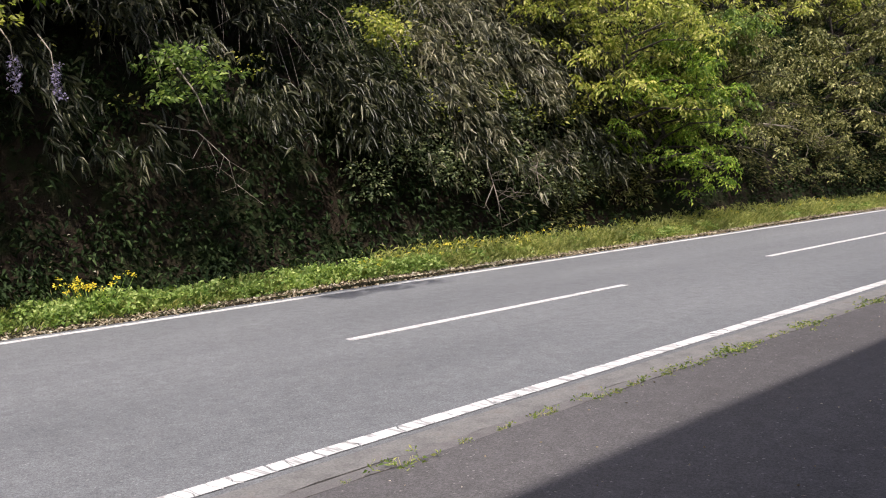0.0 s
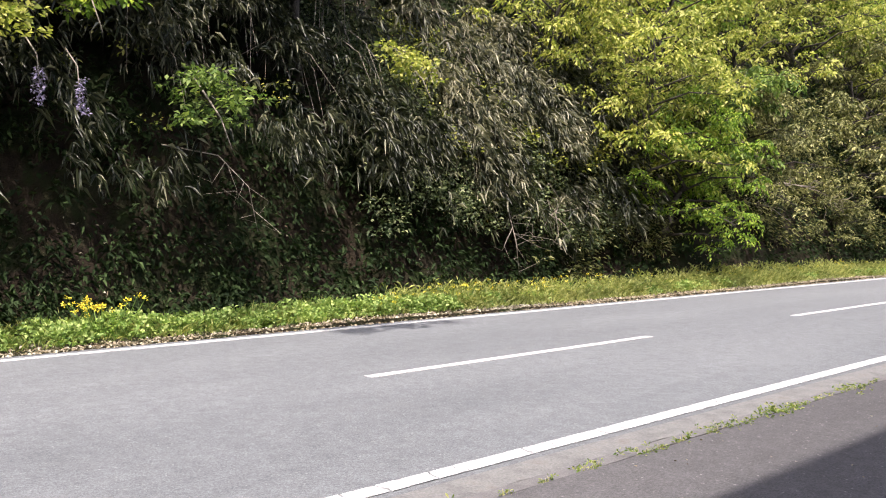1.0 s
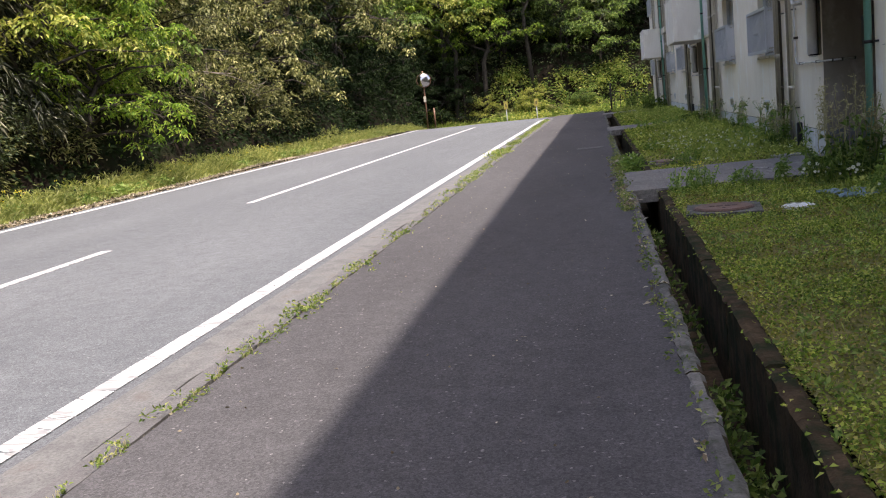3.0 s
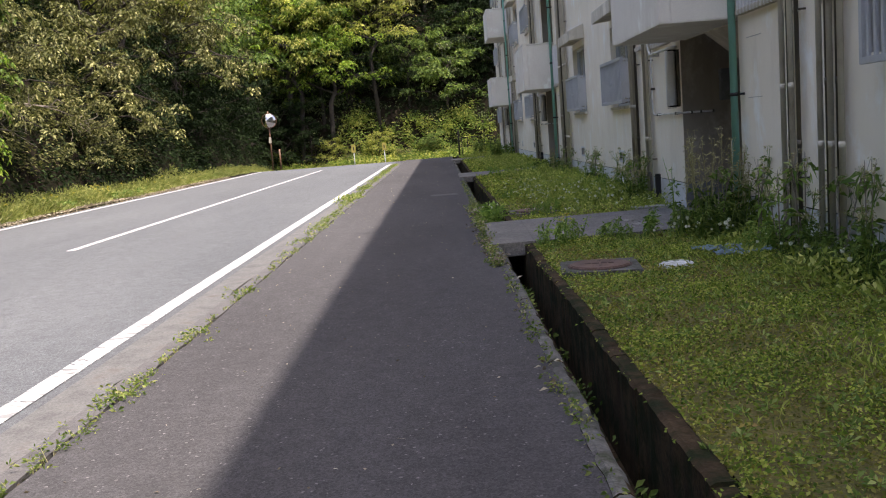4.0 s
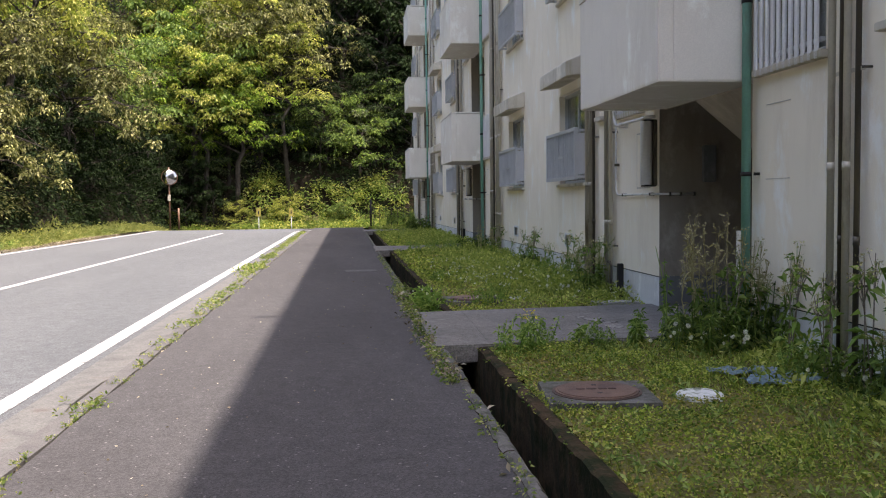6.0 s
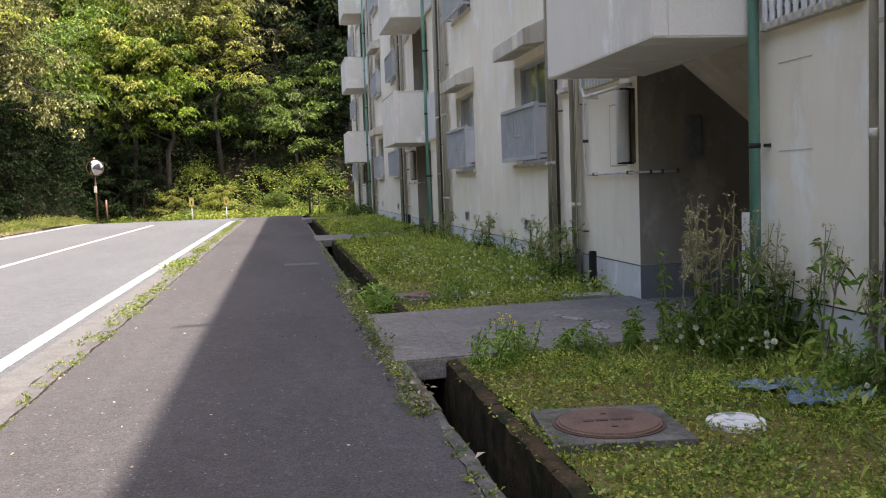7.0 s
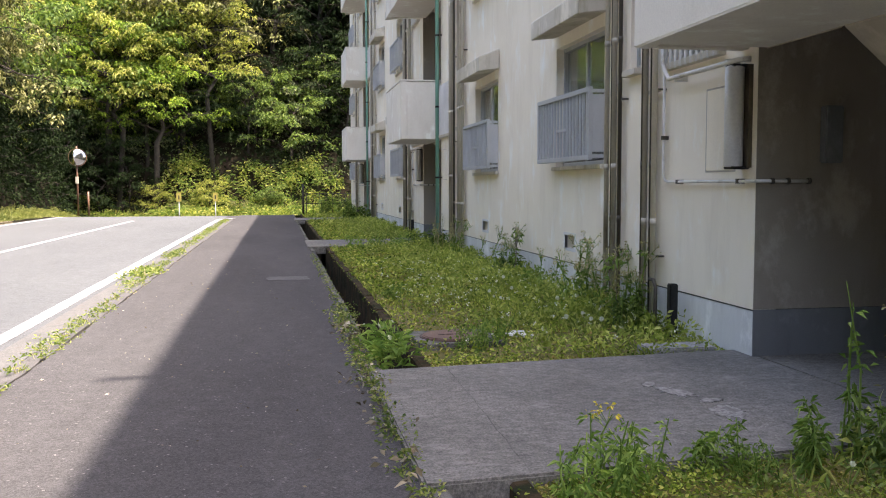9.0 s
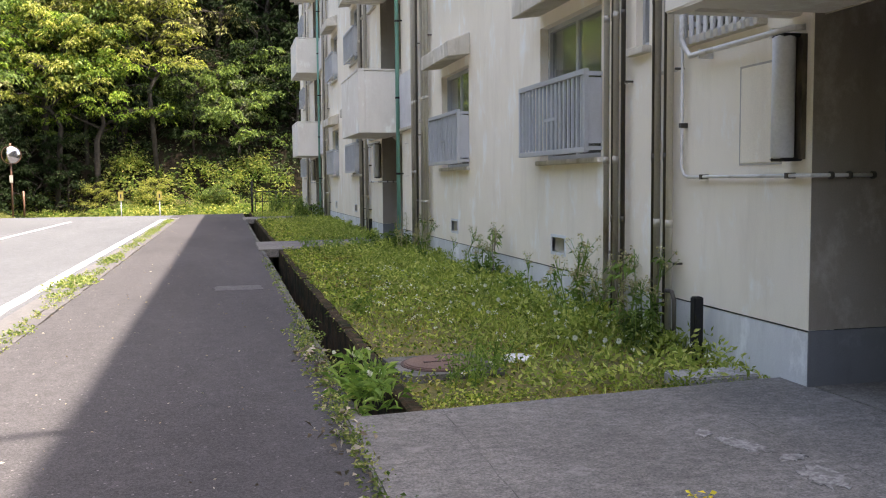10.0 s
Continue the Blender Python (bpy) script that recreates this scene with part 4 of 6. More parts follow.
L_OLIVE = leaf_mat("olive_brush_leaf", [(0.0, (0.045, 0.052, 0.018)), (0.6, (0.14, 0.145, 0.052)), (1.0, (0.34, 0.32, 0.15))], 0.2)
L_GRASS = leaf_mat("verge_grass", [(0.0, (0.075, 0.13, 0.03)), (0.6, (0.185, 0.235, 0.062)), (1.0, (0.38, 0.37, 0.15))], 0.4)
L_STRAW = leaf_mat("dry_straw", [(0.0, (0.30, 0.26, 0.14)), (0.6, (0.46, 0.41, 0.24)), (1.0, (0.62, 0.57, 0.38))], 0.25)
L_LAWN = leaf_mat("lawn_leaf", [(0.0, (0.055, 0.105, 0.018)), (0.5, (0.22, 0.295, 0.05)), (0.8, (0.40, 0.45, 0.10)), (1.0, (0.50, 0.46, 0.18))], 0.4, patch=2.4, swing=1.0)
L_MOSSY = leaf_mat("moss_leaf", [(0.0, (0.10, 0.11, 0.02)), (0.5, (0.20, 0.20, 0.04)), (0.85, (0.33, 0.30, 0.08)), (1.0, (0.36, 0.25, 0.11))], 0.25, patch=1.7, swing=1.0)
L_SORREL = leaf_mat("lawn_herb_leaf", [(0.0, (0.13, 0.185, 0.04)), (0.6, (0.29, 0.345, 0.08)), (1.0, (0.50, 0.51, 0.19))], 0.42, patch=1.6, swing=0.9)
L_WEED = leaf_mat("weed_leaf", [(0.0, (0.08, 0.15, 0.03)), (0.6, (0.165, 0.26, 0.06)), (1.0, (0.31, 0.40, 0.12))], 0.38)
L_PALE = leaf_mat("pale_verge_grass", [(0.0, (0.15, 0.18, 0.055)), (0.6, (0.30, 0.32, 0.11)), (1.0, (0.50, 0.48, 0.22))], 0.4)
L_HERB = leaf_mat("verge_herb_leaf", [(0.0, (0.10, 0.17, 0.045)), (0.6, (0.22, 0.30, 0.085)), (1.0, (0.40, 0.46, 0.18))], 0.35)
L_LITTER = leaf_mat("leaf_litter", [(0.0, (0.14, 0.105, 0.07)), (0.6, (0.29, 0.24, 0.17)), (1.0, (0.50, 0.45, 0.37))], 0.1)
L_FLOWER = leaf_mat("yellow_petal", [(0.0, (0.55, 0.43, 0.03)), (1.0, (0.72, 0.60, 0.08))], 0.2)
L_WHITE = leaf_mat("pale_fluff", [(0.0, (0.6, 0.6, 0.58)), (1.0, (0.8, 0.8, 0.78))], 0.3)
L_LILAC = leaf_mat("wisteria_petal", [(0.0, (0.16, 0.135, 0.24)), (1.0, (0.32, 0.28, 0.42))], 0.2)

rng = np.random.default_rng(7)


def unit(v):
    return v / np.maximum(np.linalg.norm(v, axis=-1, keepdims=True), 1e-9)


def leaf_arrays(p, d, length, width, droop=0.25, up=None, tumble=0.75):
    """Corners of folded leaves: base, left, tip, right."""
    n = len(p)
    length, width = np.broadcast_to(length, n)[:, None], np.broadcast_to(width, n)[:, None]
    d = unit(d)
    ref = rng.normal(0, tumble, (n, 3)) + (0.15, -0.1, 0.8) if up is None else up
    s = unit(np.cross(d, ref) + 1e-6)
    nrm = np.cross(s, d)
    mid = p + d * length * 0.45
    tip = p + d * length + np.array([0, 0, -1.0]) * length * np.broadcast_to(droop, n)[:, None]
    lift = nrm * width * 0.18
    return np.stack([p, mid + s * width / 2 + lift, tip, mid - s * width / 2 + lift], 1)


def leaf_mesh(name, quads, material):
    """One mesh of all the leaves in quads (n, 4, 3)."""
    n = len(quads)
    me = bpy.data.meshes.new(name)
    me.vertices.add(4 * n)
    me.vertices.foreach_set("co", np.ascontiguousarray(quads, np.float32).ravel())
    base = np.arange(n)[:, None] * 4
    idx = (base + np.array([[0, 2, 1, 0, 3, 2]])).ravel().astype(np.int32)
    me.loops.add(6 * n)
    me.loops.foreach_set("vertex_index", idx)
    me.polygons.add(2 * n)
    me.polygons.foreach_set("loop_start", np.arange(2 * n, dtype=np.int32) * 3)
    me.update(calc_edges=True)
    me.materials.append(material)
    return me


def stuff(name, quads, material, label, category):
    return tagged(new(name, leaf_mesh(name, quads, material)), label, category, kind="stuff")


def sprays(centres, per, spread, flat, leaf, aspect=0.45, outward=0.6, droop=0.2, lean=None):
    """Leaves scattered in flattened puffs round the centres."""
    n = len(centres)
    off = rng.normal(0, 1, (n, per, 3))
    off = unit(off) * (rng.random((n, per, 1)) ** 0.45)
    spread = np.broadcast_to(spread, n)[:, None, None]
    pos = centres[:, None] + off * spread * np.array([1, 1, flat])
    d = unit(off * np.array([1, 1, 0.5])) * outward + rng.normal(0, 0.45, off.shape) * np.array([1, 1, 0.5])
    if lean is not None:
        d = d + np.asarray(lean)
    ln = leaf * rng.uniform(0.65, 1.3, n * per)
    return leaf_arrays(pos.reshape(-1, 3), d.reshape(-1, 3), ln, ln * aspect, droop)


def domes(centres, per, spread, rise, leaf, aspect=0.45, droop=0.3):
    """Leaves over the tops of drooping umbrella-like sprays."""
    n = len(centres)
    a = rng.uniform(0, 2 * math.pi, (n, per))
    r = np.sqrt(rng.random((n, per)))
    r = r * (0.8 + 0.3 * np.sin(3 * a + rng.uniform(0, 6, (n, 1))))
    z = rise * (0.5 - 1.15 * r * r) - np.abs(rng.normal(0, 0.22, (n, per))) * rise
    spread = np.broadcast_to(spread, n)[:, None, None]
    pos = centres[:, None] + np.stack([r * np.cos(a), r * np.sin(a), z], -1) * spread
    d = np.stack([np.cos(a), np.sin(a), -0.7 * r], -1) + rng.normal(0, 0.5, (n, per, 3)) * np.array([1, 1, 0.6])
    ln = leaf * rng.uniform(0.6, 1.3, n * per)
    face = np.stack([np.cos(a) * r, np.sin(a) * r, np.full_like(r, 0.7)], -1) + rng.normal(0, 0.45, (n, per, 3))
    return leaf_arrays(pos.reshape(-1, 3), d.reshape(-1, 3), ln, ln * aspect, droop, up=face.reshape(-1, 3))


# --- trees, built once and copied
def tree(seed, height, reach, leaf, clusters, per, material, label, trunk_r=0.16, flat=0.7, first=0.2, puff=0.5):
    r = random.Random(seed)
    root = tagged(new("tree"), label, "tree", "hillside trees")
    bm = bmesh.new()
    bend = [Vector((-0.2, 0.1, -5.0))]
    for i in range(1, 8):
        bend.append(Vector((0.16 * i * r.uniform(-1, 1.6) * reach / 3, 0.12 * i * r.uniform(-1, 1) * reach / 3, height * 0.85 * i / 7)))
    tube(bm, bend, [trunk_r * (1 - 0.11 * i) for i in range(8)], 8)
    tips = []
    for k in range(clusters // 6 + 4):
        h = first + (1 - first) * (k + 0.5) / (clusters // 6 + 4)
        i = min(6, int(h * 7))
        p = bend[i].lerp(bend[i + 1], h * 7 - i)
        a = k * 2.4 + r.uniform(-0.4, 0.4)
        reach_k = reach * (0.55 + 0.6 * math.sin(math.pi * min(1, 0.25 + 0.72 * h))) * r.uniform(0.7, 1.1)
        e = p + Vector((math.cos(a) * reach_k, math.sin(a) * reach_k, height * r.uniform(0.0, 0.16)))
        m = p.lerp(e, 0.5) + Vector((0, 0, 0.12 * reach_k))
        br = trunk_r * 0.42 * (1.1 - h * 0.6)
        tube(bm, [p, m, e], [br, br * 0.6, br * 0.2], 5)
        for j in range(6):
            q = p.lerp(e, r.uniform(0.4, 1.05)) + Vector((r.gauss(0, 0.3), r.gauss(0, 0.3), r.gauss(0.12, 0.16))) * reach_k * 0.5
            tube(bm, [m.lerp(e, r.random()), q], [br * 0.25, br * 0.08], 4, False)
            tips.append(q)
    part("trunk", bm, M_BARK, root)
    quads = domes(np.array([tuple(t) for t in tips]), per, puff * reach / 3 * rng.uniform(0.6, 1.35, len(tips)), flat, leaf, 0.5, 0.3)
    part("crown", leaf_mesh("crown", quads, material), None, root)
    return root


KINDS = [
    tree(1, 6.5, 2.6, 0.13, 132, 66, L_BRIGHT, "young tree with fresh bright green leaves on the hillside"),
    tree(2, 8.5, 3.2, 0.165, 138, 50, L_YELLOW, "tree with yellow-green young leaves on the hillside"),
    tree(3, 8.0, 3.2, 0.22, 138, 42, L_MID, "leafy mid-green tree on the hillside"),
    tree(4, 7.0, 3.0, 0.21, 132, 38, L_GREY, "grey-green shrubby tree with glossy leaves"),
    tree(5, 11.0, 3.0, 0.22, 110, 44, L_SHADED, "tree with leaves coloured near black for deep shade"),
    tree(6, 5.0, 2.6, 0.125, 120, 66, L_OLIVE, "olive brown brushy tree with many thin twigs", 0.1, 0.8, 0.15, 0.42),
    tree(7, 9.5, 3.4, 0.30, 60, 38, L_MID, "mid-green tree high on the wooded hill", puff=0.6),
    tree(8, 9.5, 3.4, 0.30, 60, 38, L_YELLOW, "yellow-green tree high on the wooded hill", puff=0.6),
    tree(9, 12.0, 3.4, 0.32, 60, 38, L_SHADED, "tree high on the wooded hill, leaves coloured near black for shade", puff=0.6),
]
used = set()


def plant(kind, x, y, scale=1.0, turn=0.0, sink=0.2, tilt=0.0):
    z = float(land(x, y)) - sink - (1.3 if -14.5 < x < -11.5 and y < 62 else 0.0)
    m = pose(x, y, z, 0, tilt, turn) @ Matrix.Scale(scale, 4)
    if kind not in used:
        used.add(kind)
        KINDS[kind].matrix_world = m
        return
    ob = copy_thing(KINDS[kind], pose(x, y, z, 0, tilt, turn))
    ob.scale = (scale,) * 3


BRIGHT, YELLOW, MID, GREY, DARK, OLIVE, HIGH_MID, HIGH_YELLOW, HIGH_DARK = range(9)
# the trees that stand out, one by one
# DARK ones put near-black leaf colour where hollows lie in shade.
for row in ((BRIGHT, -12.5, 23.4, 0.72, 40, -0.5, 16), (BRIGHT, -12.4, 25.4, 0.62, 160, -0.5, 18), (YELLOW, -13.0, 22.4, 0.70, 10, -0.7, 12), (YELLOW, -13.8, 24.4, 0.85, 80, -0.3, 10), (YELLOW, -14.4, 20.2, 0.66, 50, -0.3, 12),
            (OLIVE, -13.3, 28.5, 0.80, 0, 0.3, 18), (OLIVE, -13.8, 31.5, 0.95, 120, 0.3, 16), (YELLOW, -14.8, 34.5, 0.8, 220, 0.3, 12), (MID, -13.4, 26.4, 0.6, 40, 0.4, 14), (OLIVE, -13.4, 37.5, 1.0, 30, 0.3, 14),
            (OLIVE, -13.6, 41.5, 1.1, 150, -1.6, 14), (YELLOW, -14.2, 45.0, 0.95, 60, -2.2, 14), (OLIVE, -13.4, 50.5, 1.25, 100, -2.4, 14), (YELLOW, -14.0, 54.5, 1.0, 200, -1.6, 12),
            (OLIVE, -13.0, 47.5, 1.15, 20, -2.6, 16), (MID, -13.0, 56.0, 0.9, 260, -1.8, 14), (MID, -12.2, 68.0, 1.25, 30, -1.8, 0), (BRIGHT, -10.2, 69.5, 1.3, 200, -1.0, 0), (YELLOW, -14.5, 69.0, 1.0, 30, -1.0, 0), (BRIGHT, -10.4, 67.4, 1.25, 100, -3.0, 0), (YELLOW, -9.8, 66.6, 1.0, 10, -4.2, 0), (BRIGHT, -7.6, 67.0, 1.1, 60, -3.6, 0), (YELLOW, -4.6, 67.6, 0.9, 150, -5.0, 0), (OLIVE, -6.2, 68.5, 1.5, 40, -4.6, 0), (MID, -8.4, 68.0, 0.9, 300, -2.2, 0), (BRIGHT, -8.5, 71.0, 1.25, 130, -0.6, 0), (MID, -15.0, 60.0, 0.95, 0, 0.3, 6),
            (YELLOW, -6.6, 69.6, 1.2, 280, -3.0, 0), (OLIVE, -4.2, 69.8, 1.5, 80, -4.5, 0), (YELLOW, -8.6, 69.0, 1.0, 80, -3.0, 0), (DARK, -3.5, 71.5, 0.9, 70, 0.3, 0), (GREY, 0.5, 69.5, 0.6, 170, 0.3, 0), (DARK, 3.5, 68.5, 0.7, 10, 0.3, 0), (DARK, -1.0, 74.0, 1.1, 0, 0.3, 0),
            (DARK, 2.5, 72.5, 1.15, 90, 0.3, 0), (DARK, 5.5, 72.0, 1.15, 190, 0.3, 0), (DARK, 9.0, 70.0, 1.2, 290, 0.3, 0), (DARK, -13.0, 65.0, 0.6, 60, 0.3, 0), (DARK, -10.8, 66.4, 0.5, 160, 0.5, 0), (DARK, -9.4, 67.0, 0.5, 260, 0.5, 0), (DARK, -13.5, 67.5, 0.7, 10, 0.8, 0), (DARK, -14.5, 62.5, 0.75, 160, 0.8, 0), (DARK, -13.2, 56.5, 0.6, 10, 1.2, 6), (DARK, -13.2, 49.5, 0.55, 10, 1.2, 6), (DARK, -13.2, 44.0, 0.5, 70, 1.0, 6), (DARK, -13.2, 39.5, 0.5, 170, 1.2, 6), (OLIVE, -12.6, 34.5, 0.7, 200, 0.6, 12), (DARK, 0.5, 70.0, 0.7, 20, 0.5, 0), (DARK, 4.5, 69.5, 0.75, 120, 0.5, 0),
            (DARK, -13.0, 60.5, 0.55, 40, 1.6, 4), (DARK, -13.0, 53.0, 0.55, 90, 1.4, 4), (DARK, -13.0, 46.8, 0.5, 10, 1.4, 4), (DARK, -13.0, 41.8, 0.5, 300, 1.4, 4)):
    plant(*row)
# shrubs along the foot of the far bank
shrub = random.Random(5)
for k in range(6):
    plant(shrub.choice((OLIVE, YELLOW, YELLOW, MID)), -8.0 + 1.7 * k, 66.0 + shrub.uniform(-0.3, 0.9), shrub.uniform(0.26, 0.38), 70 * k, 0.5)
# DARK shrubs here darken the shaded foot of the wood.
for k in range(8):
    plant(shrub.choice((DARK, MID, DARK, GREY)), -13.0 + 2.2 * k, 68.6 + shrub.uniform(-0.3, 1.2), shrub.uniform(0.5, 0.75), 70 * k, 0.8)
for k in range(6):
    plant(shrub.choice((DARK, MID, GREY, DARK)), -12.5 + 2.0 * k, 68.4 + shrub.uniform(-0.3, 0.6), shrub.uniform(0.5, 0.7), 50 * k, 0.8)
# the wood above them
fill = random.Random(21)
for k in range(18):
    y = 16 + 50 * (k + fill.random()) / 18
    x = -16.0 - fill.random() * 3.0
    plant(fill.choice((MID, YELLOW, BRIGHT, YELLOW, OLIVE)), x, y, fill.uniform(0.8, 1.15), fill.uniform(0, 360))
# Trees added out of view, leaning out to shade the bamboo and bank.
for x, y, s in ((-15.0, 0.5, 0.95), (-15.2, 3.8, 0.95), (-15.1, 7.0, 0.95), (-15.4, 10.2, 0.9), (-15.8, 13.0, 0.8)):
    plant(MID, x, y, s, fill.uniform(0, 360), 0.2, 14)
# Near-black crowns added here to shade and darken the bank's hollow.
for x, y, s, turn in ((-14.0, 1.5, 0.72, 20), (-14.1, 7.6, 0.75, 90), (-14.0, 10.4, 0.78, 200), (-14.2, 13.2, 0.72, 310)):
    plant(DARK, x, y, s, turn, -1.6, 10)
for k in range(10):
    plant(fill.choice((HIGH_MID, HIGH_MID, HIGH_YELLOW)), -18.0 - fill.random() * 3, -8 + 30 * (k + fill.random()) / 10, fill.uniform(0.8, 1.1), fill.uniform(0, 360))
for k in range(14):
    x = -22 + 36 * (k + fill.random()) / 14
    # Right of x -4.5, near-black crowns stand for the wood's deep shade.
    plant(HIGH_DARK if x > -4.5 else fill.choice((YELLOW, OLIVE, MID, YELLOW)), x, 73 + fill.random() * 6, fill.uniform(1.0, 1.3), fill.uniform(0, 360))




# --- dwarf bamboo arching over the bank, in fans of long drooping leaves
def bamboo(n, y0, y1, nodes, fan):
    y = rng.uniform(y0, y1, n)
    x = -12.75 - rng.random(n) ** 1.2 * 3.6
    gap = 0.5 + 0.5 * np.sin(0.9 * y + 1.1 * x) * np.sin(1.7 * y - 0.8 * x + 1)
    ok = rng.random(n) < np.clip((gap - 0.33) * 3.2, 0.03, 1) * np.interp(y, [2, 6, 9, 13, 16], [0.9, 0.8, 0.75, 0.85, 1.0])
    x, y = x[ok], y[ok]
    n = len(x)
    z = land(x, y)
    out = rng.uniform(0.6, 1.7, n) * np.where(x > -13.4, 0.8, 1.05)
    rise = rng.uniform(0.4, 1.4, n)
    side_ = rng.normal(0, 0.5, n)
    t = 1 - rng.random((n, nodes)) ** 1.5 * 0.65
    px = x[:, None] + out[:, None] * t
    py = y[:, None] + side_[:, None] * t
    pz = z[:, None] + 0.35 + rise[:, None] * 3.2 * t * (1 - t) + 0.35 * (1 - t) - 0.55 * t * t
    p = np.stack([px, py, pz], -1) + rng.normal(0, 0.07, (n, nodes, 3))
    low = np.interp(p[..., 1], [-3, 3, 6, 11, 14, 17, 23], [2.7, 2.7, 3.0, 2.9, 2.3, 1.3, 1.0]) + 0.5 * np.sin(1.9 * p[..., 1]) + 0.35 * np.sin(4.3 * p[..., 1] + 1) + rng.normal(0, 0.5, (n, nodes))
    v, w = p[..., 1], p[..., 2]
    g = np.sin(1.25 * v + 0.9 * np.sin(1.1 * w)) * np.sin(1.6 * w + 0.8 * v + 1) + 0.55 * np.sin(3.1 * v - 2.4 * w) * np.sin(2.2 * w + 1.3 * v)
    high = (w > low) & (rng.random(v.shape) < np.clip(0.50 + 1.15 * g, 0.03, 1))
    d = unit(np.stack([out[:, None] * np.ones_like(t), side_[:, None] * np.ones_like(t), -0.9 * np.ones_like(t)], -1))
    p, d = p[high], d[high]
    p = np.repeat(p[:, None], fan, 1) + rng.normal(0, 0.025, (len(p), fan, 3))
    d = d[:, None] + rng.normal(0, 0.62, p.shape)
    ln = rng.uniform(0.11, 0.31, p.shape[:2]).ravel()
    canes = (x, y, z, out, rise, side_)
    return leaf_arrays(p.reshape(-1, 3), d.reshape(-1, 3), ln, ln * 0.12 + 0.004, 0.45), canes


q, canes = bamboo(10500, -3.0, 22.5, 6, 5)
stuff("dwarf_bamboo", q, L_BAMBOO, "dense grey-green dwarf bamboo, leaves darkened for shade, hanging over the bank", "bamboo")
stuff("dry_bamboo", bamboo(2000, 15.8, 20.0, 6, 5)[0], L_DRY, "pale withered bamboo leaves hanging over the bank", "bamboo")
bm = bmesh.new()
x, y, z, out, rise, side_ = canes
for k in range(0, 240):
    if z[k] > 3.2:
        tube(bm, [(x[k] + out[k] * t, y[k] + side_[k] * t, z[k] + 0.35 + rise[k] * 3.2 * t * (1 - t) + 0.35 * (1 - t) - 0.55 * t * t) for t in (0, 0.35, 0.7, 1.0)], [0.008, 0.007, 0.005, 0.003], 4, False)
tagged(new("bamboo_canes", mesh_of("bamboo_canes", bm, M_TWIG)), "thin arching bamboo canes", "bamboo", kind="stuff")


BANK_D = np.linspace(0.0, 26.0, 400)
BANK_LEN = np.concatenate([[0], np.cumsum(np.hypot(np.diff(BANK_D), np.diff(bank(BANK_D))))])


def down_bank(n, d0, d1):
    """Distances from the bank's foot, spread evenly along its surface."""
    a, b = np.interp([d0, d1], BANK_D, BANK_LEN)
    return np.interp(rng.uniform(a, b, n), BANK_LEN, BANK_D)


def slope_points(n, y0, y1, d0, d1, lift=0.1):
    y = rng.uniform(y0, y1, n)
    x = -11.3 - down_bank(n, d0, d1)
    return np.c_[x + lift, y, land(x, y) + lift * 0.6]


# --- undergrowth over the slopes
und = slope_points(4600, -6, 62, 2.6, 10.0, 0.35)
und = und[((und[:, 1] > 22) | (und[:, 2] > 6.0)) & (np.sin(und[:, 1] * 1.1 + und[:, 2]) * np.sin(und[:, 2] * 1.5 - 0.6 * und[:, 1]) > -0.15)]
# Near-black leaves put shade into the gaps between crowns.
stuff("undergrowth", sprays(und, 13, 0.5, 0.7, 0.15, 0.4, 0.5, 0.3, (0.4, 0, 0.1)), L_SHADED, "undergrowth covering the hillside, coloured near black for shade between crowns", "undergrowth")
und = slope_points(3400, 18, 46, 1.0, 4.0, 0.3)
und = und[np.sin(und[:, 1] * 1.5 + und[:, 2]) * np.sin(und[:, 2] * 1.9 - 0.7 * und[:, 1]) > 0.0]
stuff("brush", sprays(und, 14, 0.42, 0.8, 0.12, 0.3, 0.4, 0.3, (0.5, 0, 0)), L_OLIVE, "olive and straw-coloured brush on the bank", "undergrowth")
# Creepers and trailing leaves blacken the hollow in place of shade.
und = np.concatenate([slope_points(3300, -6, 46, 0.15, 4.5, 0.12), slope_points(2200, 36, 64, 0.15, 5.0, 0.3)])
stuff("bank_creeper", sprays(und, 10, 0.32, 0.6, 0.13, 0.55, 0.6, 0.3, (0.5, 0, 0.1)), L_SHADED, "creeping leaves on the bank, coloured near black for shade", "undergrowth")
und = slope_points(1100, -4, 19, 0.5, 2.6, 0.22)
stuff("hanging_creeper", sprays(und, 11, 0.3, 0.8, 0.13, 0.35, 0.7, 0.4, (0.3, 0, -0.2)), L_SHADED, "trailing leaves under the bamboo, coloured near black for the hollow's shade", "undergrowth")
und = slope_points(1000, 13.5, 21.5, 1.3, 4.4, 0.6)
stuff("bank_shrub_leaves", sprays(und, 26, 0.34, 0.6, 0.085, 0.55, 0.6, 0.3, (0.4, 0, 0.1)), L_GREY, "grey-green shrub leaves among the bamboo", "undergrowth")
und = np.concatenate([slope_points(34, 2, 12, 1.9, 4.2, 0.75), slope_points(260, 15.5, 25, 1.8, 4.4, 0.8)])
stuff("bank_young_leaves", sprays(und, 22, 0.36, 0.4, 0.09, 0.55, 0.6, 0.2, (0.4, 0, 0.1)), L_YELLOW, "young yellow-green leaves among the bamboo", "undergrowth")
lit = slope_points(1400, -6, 30, 0.1, 1.6, 0.02)
stuff("bank_litter", leaf_arrays(lit, rng.normal(0, 1, (1400, 3)) * (1, 1, 0.3), rng.uniform(0.04, 0.10, 1400), rng.uniform(0.02, 0.045, 1400)), L_LITTER, "dead leaves lying on the bank", "leaf litter")

n = 8500
fx = rng.uniform(-26, 14, n)
